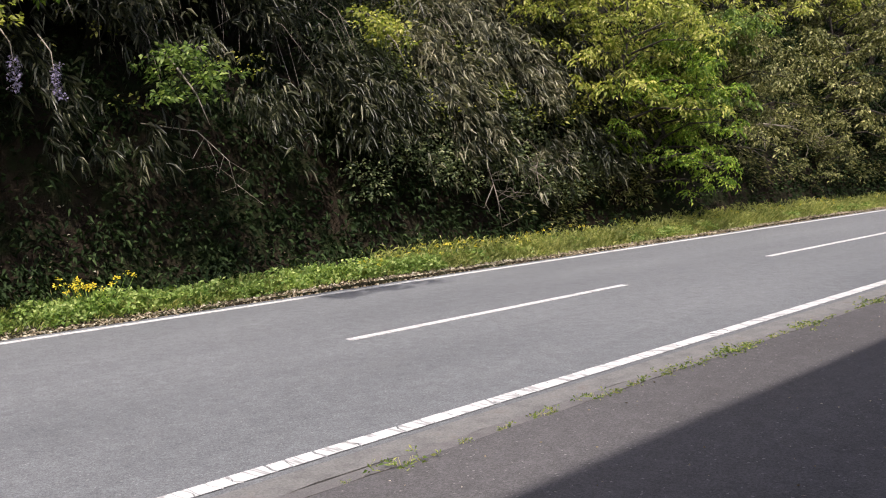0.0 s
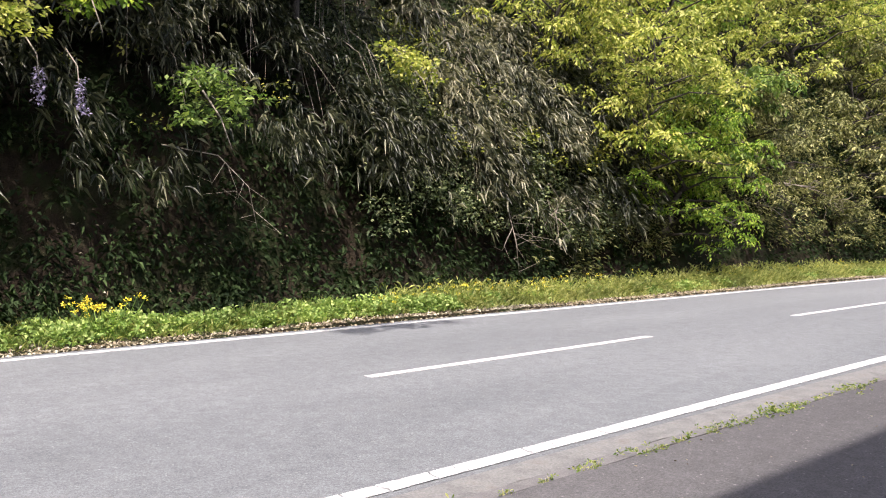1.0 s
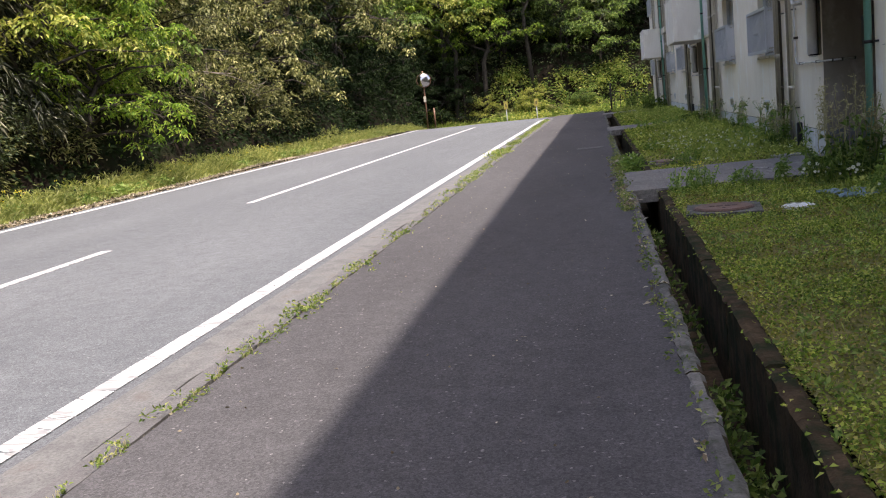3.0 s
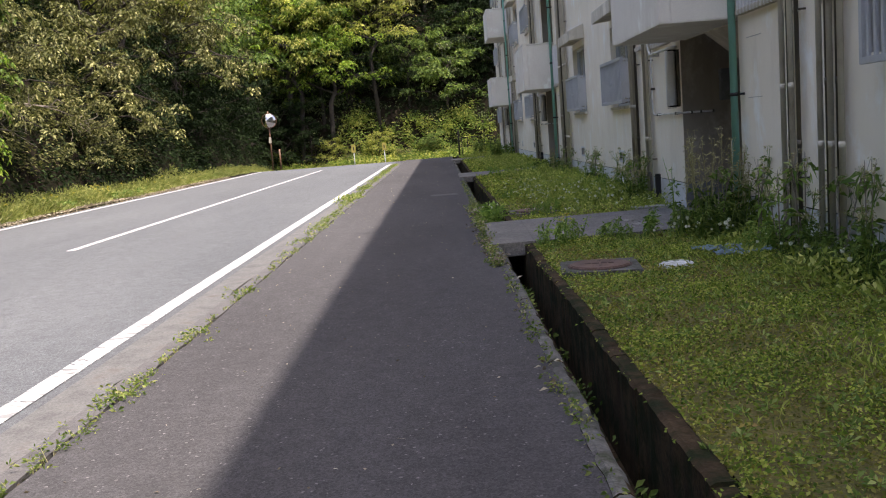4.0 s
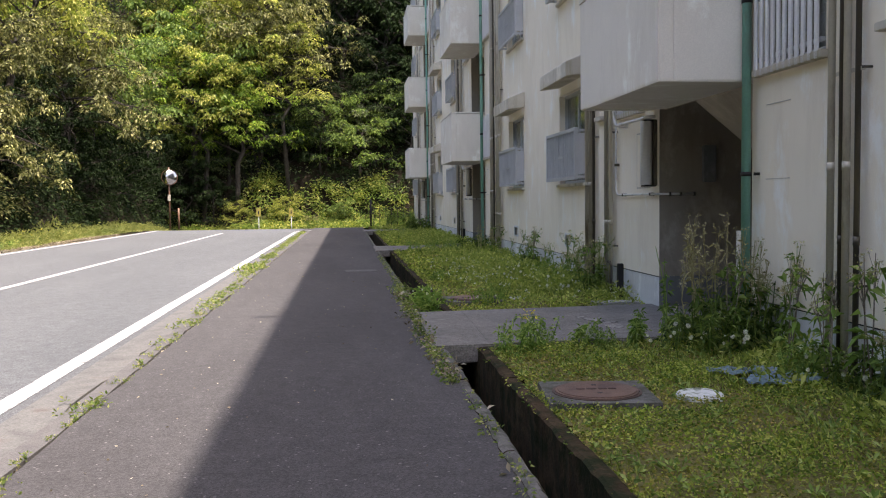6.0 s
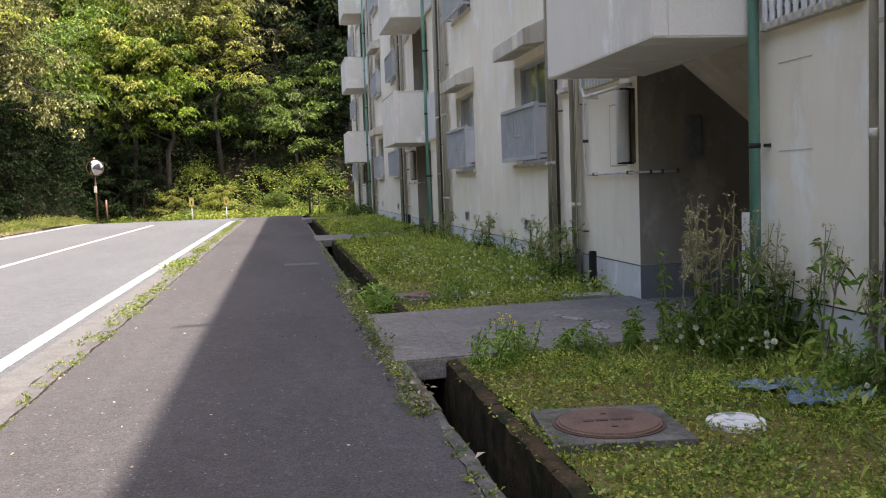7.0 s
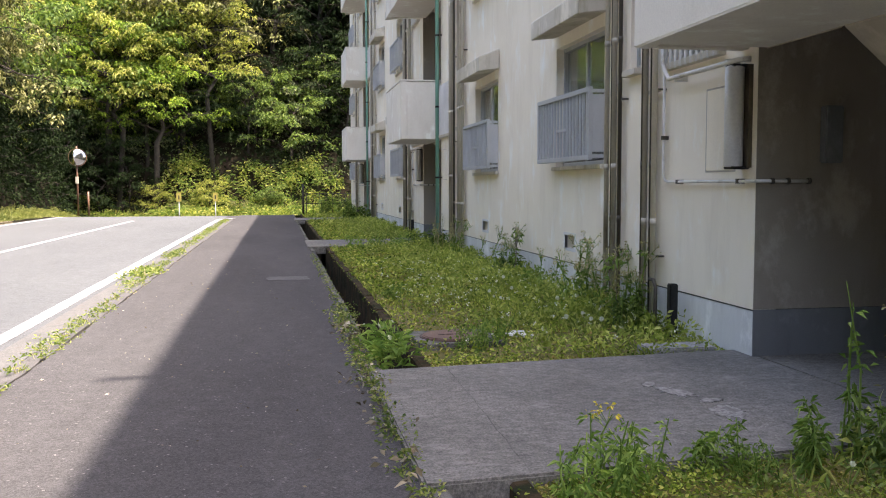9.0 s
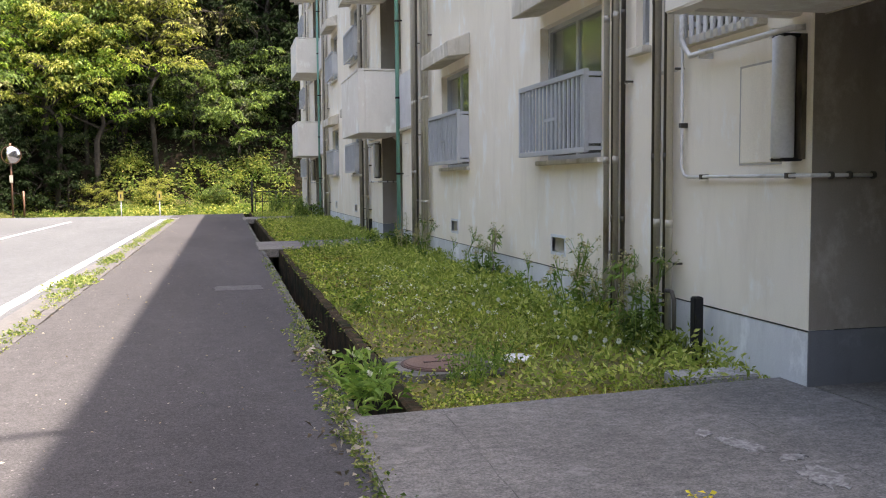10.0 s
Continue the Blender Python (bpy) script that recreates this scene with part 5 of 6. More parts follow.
fd = down_bank(n, 0.0, 16.0)
fy = Y_FAR - 1.0 + fd
fp = np.c_[fx, fy - 0.2, land(fx, fy) + 0.15]
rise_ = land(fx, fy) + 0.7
# Sun and shade put into leaf colour: near-black shrubs stay outside this patch.
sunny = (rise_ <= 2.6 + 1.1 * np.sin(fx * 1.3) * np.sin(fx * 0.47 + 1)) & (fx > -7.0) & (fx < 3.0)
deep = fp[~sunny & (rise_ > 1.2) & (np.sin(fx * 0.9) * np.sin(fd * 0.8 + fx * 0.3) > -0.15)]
stuff("shaded_undergrowth", sprays(fp[~sunny & (rise_ > 1.0)][::3], 14, 0.75, 0.7, 0.27, 0.42, 0.5, 0.3, (0, -0.4, 0.1)), L_SHADED, "shrubs of the far wood in a near-black colour for shade", "undergrowth")
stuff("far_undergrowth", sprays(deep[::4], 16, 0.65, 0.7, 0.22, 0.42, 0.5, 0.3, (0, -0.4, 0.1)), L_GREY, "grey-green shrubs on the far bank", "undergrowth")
# Brighter leaf colours massed where the bank's foot is sunlit.
gx_, gy_ = rng.uniform(-7.4, 3.0, 1500), Y_FAR - 2.6 + rng.random(1500) * 4.8
low = np.c_[gx_, gy_ - 0.3, land(gx_, gy_) + rng.random(1500) * 0.5]
low = low[(low[:, 2] < 2.6 + 1.1 * np.sin(low[:, 0] * 1.3) * np.sin(low[:, 0] * 0.47 + 1)) & (np.sin(low[:, 0] * 2.9 + low[:, 1]) * np.sin(low[:, 2] * 2.3 + low[:, 0]) > -0.35)]
stuff("far_herbs", sprays(low[1::4], 30, 0.45, 0.8, 0.2, 0.42, 0.6, 0.3, (0, -0.4, 0.2)), L_MID, "green herbs on the far bank", "herbs")
stuff("far_shrubs", sprays(low[3::4], 30, 0.45, 0.8, 0.2, 0.42, 0.6, 0.3, (0, -0.4, 0.2)), L_YELLOW, "yellow-green shrubs on the far bank in a sunlit leaf colour", "shrubs")
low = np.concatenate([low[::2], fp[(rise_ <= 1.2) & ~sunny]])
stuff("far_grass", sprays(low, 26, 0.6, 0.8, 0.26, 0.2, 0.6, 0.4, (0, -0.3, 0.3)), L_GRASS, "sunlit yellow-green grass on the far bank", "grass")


# --- grass verge beyond the road
def blades(x, y, z, h, w, spread=0.35, droop=0.25):
    n = len(x)
    d = np.c_[rng.normal(0, spread, n), rng.normal(0, spread, n), np.ones(n)]
    return leaf_arrays(np.c_[x, y, z], d, h, w, droop, up=rng.normal(0, 1, (n, 3)))


n = 52000
vy = np.concatenate([rng.uniform(-3, 30, 34000), rng.uniform(30, 60, 18000)])
vd = rng.random(n) ** 0.8 * 1.9
clump = 0.5 + 0.5 * np.sin(vy * 1.7 + 1.3 * np.sin(vy * 0.6)) * np.sin(vy * 0.9 + vd * 2)
vx = -10.27 - vd * 0.8 + 0.08 * np.sin(vy * 2.3)
keep = rng.random(n) < 0.35 + 0.65 * clump
vx, vy, vd, clump = vx[keep], vy[keep], vd[keep], clump[keep]
h = (0.07 + 0.26 * np.minimum(1, vd / 0.6) * (0.35 + 0.85 * clump)) * rng.uniform(0.6, 1.4, len(vx))
q = blades(vx, vy, land(vx, vy) - 0.01, h, 0.012 + 0.0004 * vy, 0.55)
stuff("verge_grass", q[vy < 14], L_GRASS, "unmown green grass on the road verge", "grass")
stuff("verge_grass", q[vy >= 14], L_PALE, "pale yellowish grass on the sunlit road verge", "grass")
def mounds(n, y0, y1, x0, x1, r0, r1, per):
    """Leaf centres over low rounded clumps."""
    r = rng.uniform(r0, r1, n)
    mx, my = rng.uniform(x0, x1, n), rng.uniform(y0, y1, n)
    u = unit(rng.normal(0, 1, (n, per, 3)))
    u[..., 2] = np.abs(u[..., 2])
    p = np.stack([mx, my, land(mx, my) - 0.02], -1)[:, None] + u * r[:, None, None] * np.array([1, 1, 0.85]) * rng.uniform(0.7, 1.0, (n, per, 1))
    return p.reshape(-1, 3)


c = np.concatenate([mounds(70, -3, 14, -11.2, -10.55, 0.2, 0.42, 60), mounds(60, 14, 50, -11.2, -10.6, 0.14, 0.32, 30)])
stuff("verge_herbs", sprays(c, 6, 0.06, 0.6, 0.07, 0.62, 0.6, 0.1, (0.1, 0, 0.35)), L_HERB, "rounded clumps of leafy herbs on the road verge", "herbs")
c = mounds(46, -3, 20, -11.7, -11.2, 0.15, 0.35, 20)
stuff("verge_shade_herbs", sprays(c, 6, 0.09, 0.6, 0.10, 0.5, 0.6, 0.2, (0.2, 0, 0.3)), L_MID, "broad-leaved herbs at the foot of the shaded bank", "herbs")
n = 1300
vy = rng.uniform(13, 58, n)
vd = 0.55 + rng.random(n) * 0.9
c = np.c_[-10.15 - vd, vy, land(-10.15 - vd, vy) + 0.12 + 0.09 * vd]
stuff("verge_tall_grass", sprays(c, 12, 0.20, 0.8, 0.16, 0.10, 0.3, 0.3, (0.1, 0, 0.8)), L_PALE, "pale yellowish tall grass by the bank", "grass")
n = 11000
vy = rng.uniform(-3, 45, n)
vx = -9.9 - np.abs(rng.normal(0, 0.26, n))
stuff("road_edge_litter", leaf_arrays(np.c_[vx, vy, np.maximum(land(vx, vy), -0.03) + 0.012], rng.normal(0, 1, (n, 3)) * (1, 1, 0.15) + (0, 0, 0.1), rng.uniform(0.03, 0.08, n), rng.uniform(0.015, 0.04, n)), L_LITTER, "dry leaves gathered along the road edge", "leaf litter")


# --- plants that can be told apart
def flower_clump(x, y, z, height, n, material=L_FLOWER, label="clump of yellow flowers on thin stems", spread=0.22, size=0.03, group="yellow flowers"):
    t = tagged(new("flower_clump"), label, "flowers", group)
    bm = bmesh.new()
    heads = []
    for k in range(n):
        e = Vector((random.gauss(0, spread), random.gauss(0, spread), height * random.uniform(0.65, 1.1)))
        tube(bm, [(e.x * 0.3, e.y * 0.3, 0), (e.x * 0.8, e.y * 0.8, e.z * 0.6), e], [0.006, 0.005, 0.003], 4, False)
        heads.append(tuple(e))
    tagged(part("stem", bm, L_WEED, t), kind="stuff")
    hd = np.array(heads)
    tagged(part("petals", leaf_mesh("petals", sprays(hd, 14, size * 1.3, 0.7, size, 0.7, 0.8, 0.0), material), None, t), kind="stuff")
    lv = np.c_[rng.normal(0, spread * 0.8, 30), rng.normal(0, spread * 0.8, 30), rng.uniform(0.02, height * 0.5, 30)]
    part("leaves", leaf_mesh("leaves", sprays(lv, 5, 0.06, 0.6, 0.10, 0.35, 0.6, 0.2), L_WEED), None, t)
    t.matrix_world = pose(x, y, z)
    return t


flower_clump(-10.85, 7.75, float(land(-10.85, 7.75)), 0.5, 26)
flower_clump(-10.9, 5.6, float(land(-10.9, 5.6)), 0.40, 8)
for k in range(9):
    y = 12.6 + 0.62 * k + random.uniform(-0.2, 0.2)
    x = -11.1 + random.uniform(-0.5, 0.4)
    flower_clump(x, y, float(land(x, y)), random.uniform(0.24, 0.45), random.randint(4, 12), spread=0.26, size=0.024)
for k in range(12):
    y = 18.5 + 1.9 * k + random.uniform(-0.4, 0.4)
    x = -11.2 + random.uniform(-0.35, 0.3)
    flower_clump(x, y, float(land(x, y)), random.uniform(0.28, 0.45), random.randint(4, 11), spread=0.26, size=0.024)


def hanging_branch(x, y, z, kind, label, n=26):
    """A drooping leafy branch that stands clear of the bamboo."""
    t = tagged(new("hanging_branch"), label, "branch", "hanging branches")
    bm = bmesh.new()
    pts = [Vector((-1.6, 0.1, 0.9)), Vector((-0.8, 0, 0.7)), Vector((0, 0, 0)), Vector((0.25, 0.05, -0.5))]
    tube(bm, pts, [0.03, 0.02, 0.012, 0.005], 6)
    part("stem", bm, M_TWIG, t)
    c = np.array([tuple(pts[1].lerp(pts[2], random.random()) + Vector((random.gauss(0, 0.25), random.gauss(0, 0.35), random.gauss(0, 0.18)))) for _ in range(n)])
    part("leaves", leaf_mesh("leaves", sprays(c, 30, 0.24, 0.4, 0.11, 0.55, 0.6, 0.2), kind), None, t)
    t.matrix_world = pose(x, y, z)


hanging_branch(-11.5, 9.9, 3.15, L_MID, "fresh green leafy spray hanging among dark bamboo")
hanging_branch(-11.5, 6.4, 4.0, L_YELLOW, "yellow-green leafy spray at the bamboo edge")
hanging_branch(-11.7, 5.4, 2.9, L_YELLOW, "pale green leafy spray low in the bamboo")
hanging_branch(-11.4, 5.0, 4.3, L_YELLOW, "sunlit yellow-green leafy spray over the bank", 34)
hanging_branch(-11.5, 7.9, 4.6, L_BRIGHT, "fresh green spray high in the bamboo", 24)
hanging_branch(-11.2, 4.4, 3.3, L_GRASS, "pale sunlit leafy spray at the bamboo edge", 24)
hanging_branch(-11.5, 3.9, 4.7, L_YELLOW, "sunlit yellow-green leafy spray over the bank", 34)
hanging_branch(-11.6, 5.9, 5.1, L_YELLOW, "yellow-green leafy spray at the bamboo edge", 34)
hanging_branch(-12.2, 14.8, 4.4, L_YELLOW, "young yellow-green leaves above the bamboo", 18)

for x, y, z in ((-11.5, 7.2, 3.55), (-11.4, 7.7, 3.45), (-11.6, 6.6, 3.9)):
    w = tagged(new("wisteria_cluster"), "hanging pale violet wisteria flower cluster", "flowers", "wisteria clusters")
    c = np.c_[rng.normal(0, 0.03, 26), rng.normal(0, 0.03, 26), -np.linspace(0, 0.45, 26)]
    tagged(part("petals", leaf_mesh("petals", sprays(c, 8, 0.05, 0.8, 0.035, 0.8, 0.7, 0.2), L_LILAC), None, w), kind="stuff")
    bm = tube(bmesh.new(), [(-0.5, 0, 0.5), (-0.1, 0, 0.2), (0, 0, -0.4)], [0.012, 0.008, 0.003], 5)
    part("stem", bm, M_TWIG, w)
    w.matrix_world = pose(x, y, z)


def bare_branch(pts, r, label, forks=9, seed=0):
    rr = random.Random(seed)
    t = tagged(new("bare_branch"), label, "branch", "bare branches")
    pts = [Vector(p) for p in pts]
    part("limb", tube(bmesh.new(), pts, [r * (1 - 0.8 * i / (len(pts) - 1)) for i in range(len(pts))], 6), M_TWIG, t)
    bm = bmesh.new()
    for k in range(forks):
        i = rr.randrange(1, len(pts) - 1) if len(pts) > 2 else 0
        a = pts[i].lerp(pts[min(i + 1, len(pts) - 1)], rr.random())
        b = a + Vector((rr.uniform(-0.1, 0.5), rr.uniform(-0.8, 0.8), rr.uniform(-0.5, 0.4)))
        c = b + Vector((rr.uniform(-0.2, 0.3), rr.uniform(-0.5, 0.5), rr.uniform(-0.5, 0.2)))
        tube(bm, [a, b, c], [r * 0.3, r * 0.2, r * 0.08], 4, False)
    tagged(part("twig", bm, M_TWIG, t), kind="stuff")


bare_branch([(-12.6, 17.1, 2.3), (-11.9, 17.0, 1.9), (-11.75, 17.1, 1.2), (-11.7, 17.15, 0.5)], 0.018, "pale dead twig hanging down the bank", 14, 1)
bare_branch([(-13.8, 29.0, 2.0), (-13.0, 29.6, 2.7), (-12.4, 30.8, 3.0), (-12.1, 32.2, 2.9)], 0.06, "dark crooked leafless branch over the brush", 16, 2)
bare_branch([(-13.6, 27.0, 2.2), (-12.8, 28.3, 2.4), (-12.2, 29.8, 2.2)], 0.045, "bare grey branch leaning from the bank", 14, 3)
bare_branch([(-12.8, 9.6, 2.8), (-11.9, 10.1, 2.6), (-11.5, 10.4, 2.1), (-11.4, 10.5, 1.4)], 0.012, "thin bent cane hanging before the dark bank", 7, 4)
bare_branch([(-13.2, 20.0, 2.6), (-12.4, 19.4, 2.2), (-11.9, 18.6, 1.7)], 0.03, "thin grey twiggy branch on the bank", 16, 5)
bare_branch([(-13.5, 33.5, 2.0), (-12.6, 34.2, 2.5), (-12.2, 35.4, 2.4)], 0.05, "dark twisted branch in the olive brush", 14, 6)

# a limb of a roadside tree, high over the lane
limb = tagged(new("overhanging_limb"), "leafy limb reaching high over the road", "branch")
bm = tube(bmesh.new(), [(-14.5, 9.5, 4.0), (-12.0, 9.3, 6.2), (-9.5, 9.2, 7.2), (-7.4, 9.1, 7.4)], [0.12, 0.09, 0.06, 0.02], 7)
part("bough", bm, M_BARK, limb)
c = np.c_[rng.uniform(-7.6, -6.9, 22), rng.uniform(8.4, 10.6, 22), rng.normal(7.3, 0.15, 22)]
part("leaves", leaf_mesh("leaves", sprays(c, 40, 0.3, 0.4, 0.14, 0.5), L_MID), None, limb)

# ---------------------------------------------------------------- lawn and weeds by the flats
def patchy(x, y, s=1.0):
    return 0.5 + 0.25 * np.sin(2.1 * s * x + 1.3 * s * y + 1.0) + 0.25 * np.sin(3.7 * s * y - 2.6 * s * x + 0.5 * np.sin(1.7 * s * y))


def on_slab(x, y):
    """Places taken by slabs and covers."""
    bad = np.zeros(len(x), bool)
    for c in STAIRS:
        bad |= (y > c - 1.27 + SKEW * x) & (y < c + 1.09 + SKEW * x)
    for a, b in ((0.715, 12.37), (0.70, 17.85)):
        bad |= (np.abs(x - a) < 0.33) & (np.abs(y - b) < 0.33) & ~((y > b + 0.1) & (x > a + 0.1))
    for a, b, r in ((1.36, 12.33, 0.13), (1.30, 18.05, 0.10)):
        bad |= (x - a) ** 2 + (y - b) ** 2 < r * r
    return bad


def lawn_points(n, y0, y1, x0=0.33, x1=2.6):
    x, y = rng.uniform(x0, x1, n), rng.uniform(y0, y1, n)
    ok = ~on_slab(x, y)
    return x[ok], y[ok]


def carpet(n, y0, y1, size, lift, upright, density, s):
    """Small leaves over the lawn, thinned by patches."""
    x, y = lawn_points(n, y0, y1)
    k = patchy(x, y, s)
    keep = rng.random(len(x)) < density[0] + density[1] * k ** 1.5
    x, y, k = x[keep], y[keep], k[keep]
    ln = size * rng.uniform(0.55, 1.35, len(x)) * np.where(y > 21, 1.5, 1.0)
    p = np.c_[x, y, -0.008 + rng.random(len(x)) * lift * (0.35 + k)]
    d = rng.normal(0, 1, (len(x), 3)) * (1, 1, 0.35) + (0, 0, upright)
    return leaf_arrays(p, d, ln, ln * rng.uniform(0.4, 0.75, len(x)), 0.15)


stuff("lawn_moss", np.concatenate([carpet(70000, 6.0, 17.0, 0.022, 0.022, 0.3, (0.75, 0.25), 1.4), carpet(30000, 17.0, 51.0, 0.036, 0.03, 0.3, (0.7, 0.3), 1.4)]), L_MOSSY, "yellowish moss and tiny leaves covering the lawn", "lawn")
stuff("lawn_clover", np.concatenate([carpet(125000, 6.0, 17.0, 0.022, 0.055, 0.5, (0.02, 1.1), 1.9), carpet(70000, 17.0, 51.0, 0.034, 0.08, 0.6, (0.15, 0.9), 1.3)]), L_LAWN, "fresh green clover leaves in patches on the lawn", "lawn")
n = 900
x, y = lawn_points(n, 5.5, 16.0)
c = np.c_[x, y, np.full(len(x), 0.012)]
stuff("lawn_rosettes", sprays(c, 10, 0.025, 0.5, 0.042, 0.36, 1.0, 0.1, (0, 0, 0.45)), L_HERB, "small leaf rosettes growing in the lawn", "herbs")
x, y = lawn_points(40000, 5.0, 30.0)
keep = rng.random(len(x)) < patchy(x, y, 0.9) ** 1.2 * (0.45 + 0.55 * (x > 1.2))
x, y = x[keep], y[keep]
stuff("lawn_grass", blades(x, y, np.full(len(x), -0.01), rng.uniform(0.04, 0.13, len(x)) * (0.7 + 0.45 * (x > 1.3) + 0.5 * (y > 17.5)), 0.006 + 0.0003 * y, 0.5), L_SORREL, "uneven lawn grass", "grass")
x, y = lawn_points(12000, 16.8, 50.0, 0.9)
keep = rng.random(len(x)) < patchy(x, y, 0.8) ** 1.5 * (x / 2.6)
x, y = x[keep], y[keep]
c = np.c_[x, y, rng.uniform(0.03, 0.20, len(x)) * (0.5 + 0.5 * (x / 2.6))]
stuff("lawn_herbs", sprays(c, 7, 0.07, 0.7, 0.055, 0.4, 0.5, 0.1, (0, 0, 0.4)), L_SORREL, "taller leafy herbs growing through the lawn", "herbs")
x, y = lawn_points(9000, 5.0, 50.0, 1.9)
keep = (rng.random(len(x)) < patchy(x, y, 1.1) ** 2 * 1.3) & ~((y > 16.7) & (y < 17.7))
x, y = x[keep], y[keep]
c = np.c_[x, y, rng.uniform(0.0, 0.22, len(x)) * patchy(x, y, 1.1)]
stuff("wall_foot_weeds", sprays(c, 6, 0.08, 0.8, 0.07, 0.35, 0.5, 0.1, (0, 0, 0.5)), L_SORREL, "weeds crowding the foot of the wall", "weeds")
x, y = lawn_points(240, 16.9, 24.0, 0.5)
c = np.c_[x, y, rng.uniform(0.10, 0.20, len(x))]
stuff("tiny_flowers", sprays(c, 5, 0.012, 0.6, 0.016, 0.8, 0.7, 0.0), L_WHITE, "tiny white flowers scattered through the lawn", "flowers")


def weed(height, stems, spread, leaves, leaf, material, stem_mat, heads=0, head_mat=None, seed=0, lean=0.2, label="", low=0.0, aspect=0.32, plume=0.78):
    """Upright weeds: stems, leaves along them and seed heads on top."""
    r = random.Random(seed)
    t = tagged(new("weed"), label, "weed", "weeds by the wall")
    bm = bmesh.new()
    lp, hp = [], []
    for k in range(stems):
        b = Vector((r.gauss(0, spread), r.gauss(0, spread), -0.02))
        e = b + Vector((r.gauss(0, lean), r.gauss(0, lean), r.uniform(0.6, 1.0))) * height
        m = b.lerp(e, 0.5) + Vector((r.gauss(0, 0.03), r.gauss(0, 0.03), 0.02))
        tube(bm, [b, m, e], [0.006, 0.005, 0.0025], 5, False)
        for j in range(leaves):
            f = low + (0.95 - low) * r.random()
            lp.append(tuple((b.lerp(m, f * 2) if f < 0.5 else m.lerp(e, f * 2 - 1)) + Vector((r.gauss(0, 0.015), r.gauss(0, 0.015), 0))))
        for j in range(heads):
            f = r.uniform(plume, 1.0)
            q = m.lerp(e, f * 2 - 1) + Vector((r.gauss(0, 0.04), r.gauss(0, 0.04), r.uniform(0, 0.06)))
            tube(bm, [m.lerp(e, max(0.1, f * 2 - 1.3)), q], [0.002, 0.0015], 4, False)
            hp.append(tuple(q))
    tagged(part("stem", bm, stem_mat, t), kind="stuff")
    if lp:
        part("leaves", leaf_mesh("leaves", sprays(np.array(lp), 3, 0.02, 0.8, leaf, aspect, 0.9, 0.35), material), None, t)
    if hp:
        tagged(part("seed_fluff", leaf_mesh("seed_fluff", sprays(np.array(hp), 7, 0.016, 0.9, 0.02, 0.6, 0.7, 0.1), head_mat), None, t), kind="stuff")
    return t


W_LEAFY = weed(0.32, 11, 0.085, 15, 0.042, L_WEED, L_WEED, seed=1, label="leafy green weed clump at the slab's edge")
W_NARROW = weed(0.34, 5, 0.04, 22, 0.06, L_WEED, L_WEED, seed=2, lean=0.12, aspect=0.22, label="narrow-leaved upright green weed")
W_MASS = weed(0.55, 13, 0.15, 11, 0.082, L_MID, L_WEED, seed=3, label="broad-leaved dark green weeds against the wall")
W_STRAW = weed(1.25, 5, 0.07, 6, 0.07, L_STRAW, L_STRAW, 10, L_STRAW, seed=4, lean=0.06, plume=0.6, label="tall dry straw-coloured grass by the entrance", low=0.35, aspect=0.12)
W_STALK = weed(0.95, 3, 0.03, 7, 0.10, L_WEED, M_TWIG, 7, L_STRAW, seed=5, lean=0.08, label="tall thin weed stalk with seed heads")
W_SPRIG = weed(0.62, 5, 0.08, 9, 0.05, L_WEED, L_WEED, 9, L_STRAW, seed=6, lean=0.16, label="wispy weed with pale seed heads by the wall")
W_BUSH = weed(0.95, 3, 0.05, 8, 0.06, L_WEED, L_WEED, seed=7, lean=0.16, label="tall green leafy weed by the entrance")
W_YELLOW = weed(0.42, 1, 0.01, 2, 0.04, L_WEED, L_WEED, 6, L_FLOWER, seed=8, lean=0.05, label="single yellow-flowered weed standing by the slab")
PLACED = set()


def set_weed(w, x, y, scale=1.0, turn=0.0):
    m = pose(x, y, 0.0, 0, 0, turn)
    if w.name in PLACED:
        ob = copy_thing(w, m)
    else:
        PLACED.add(w.name)
        ob = w
        ob.matrix_world = m
    ob.scale = (scale,) * 3


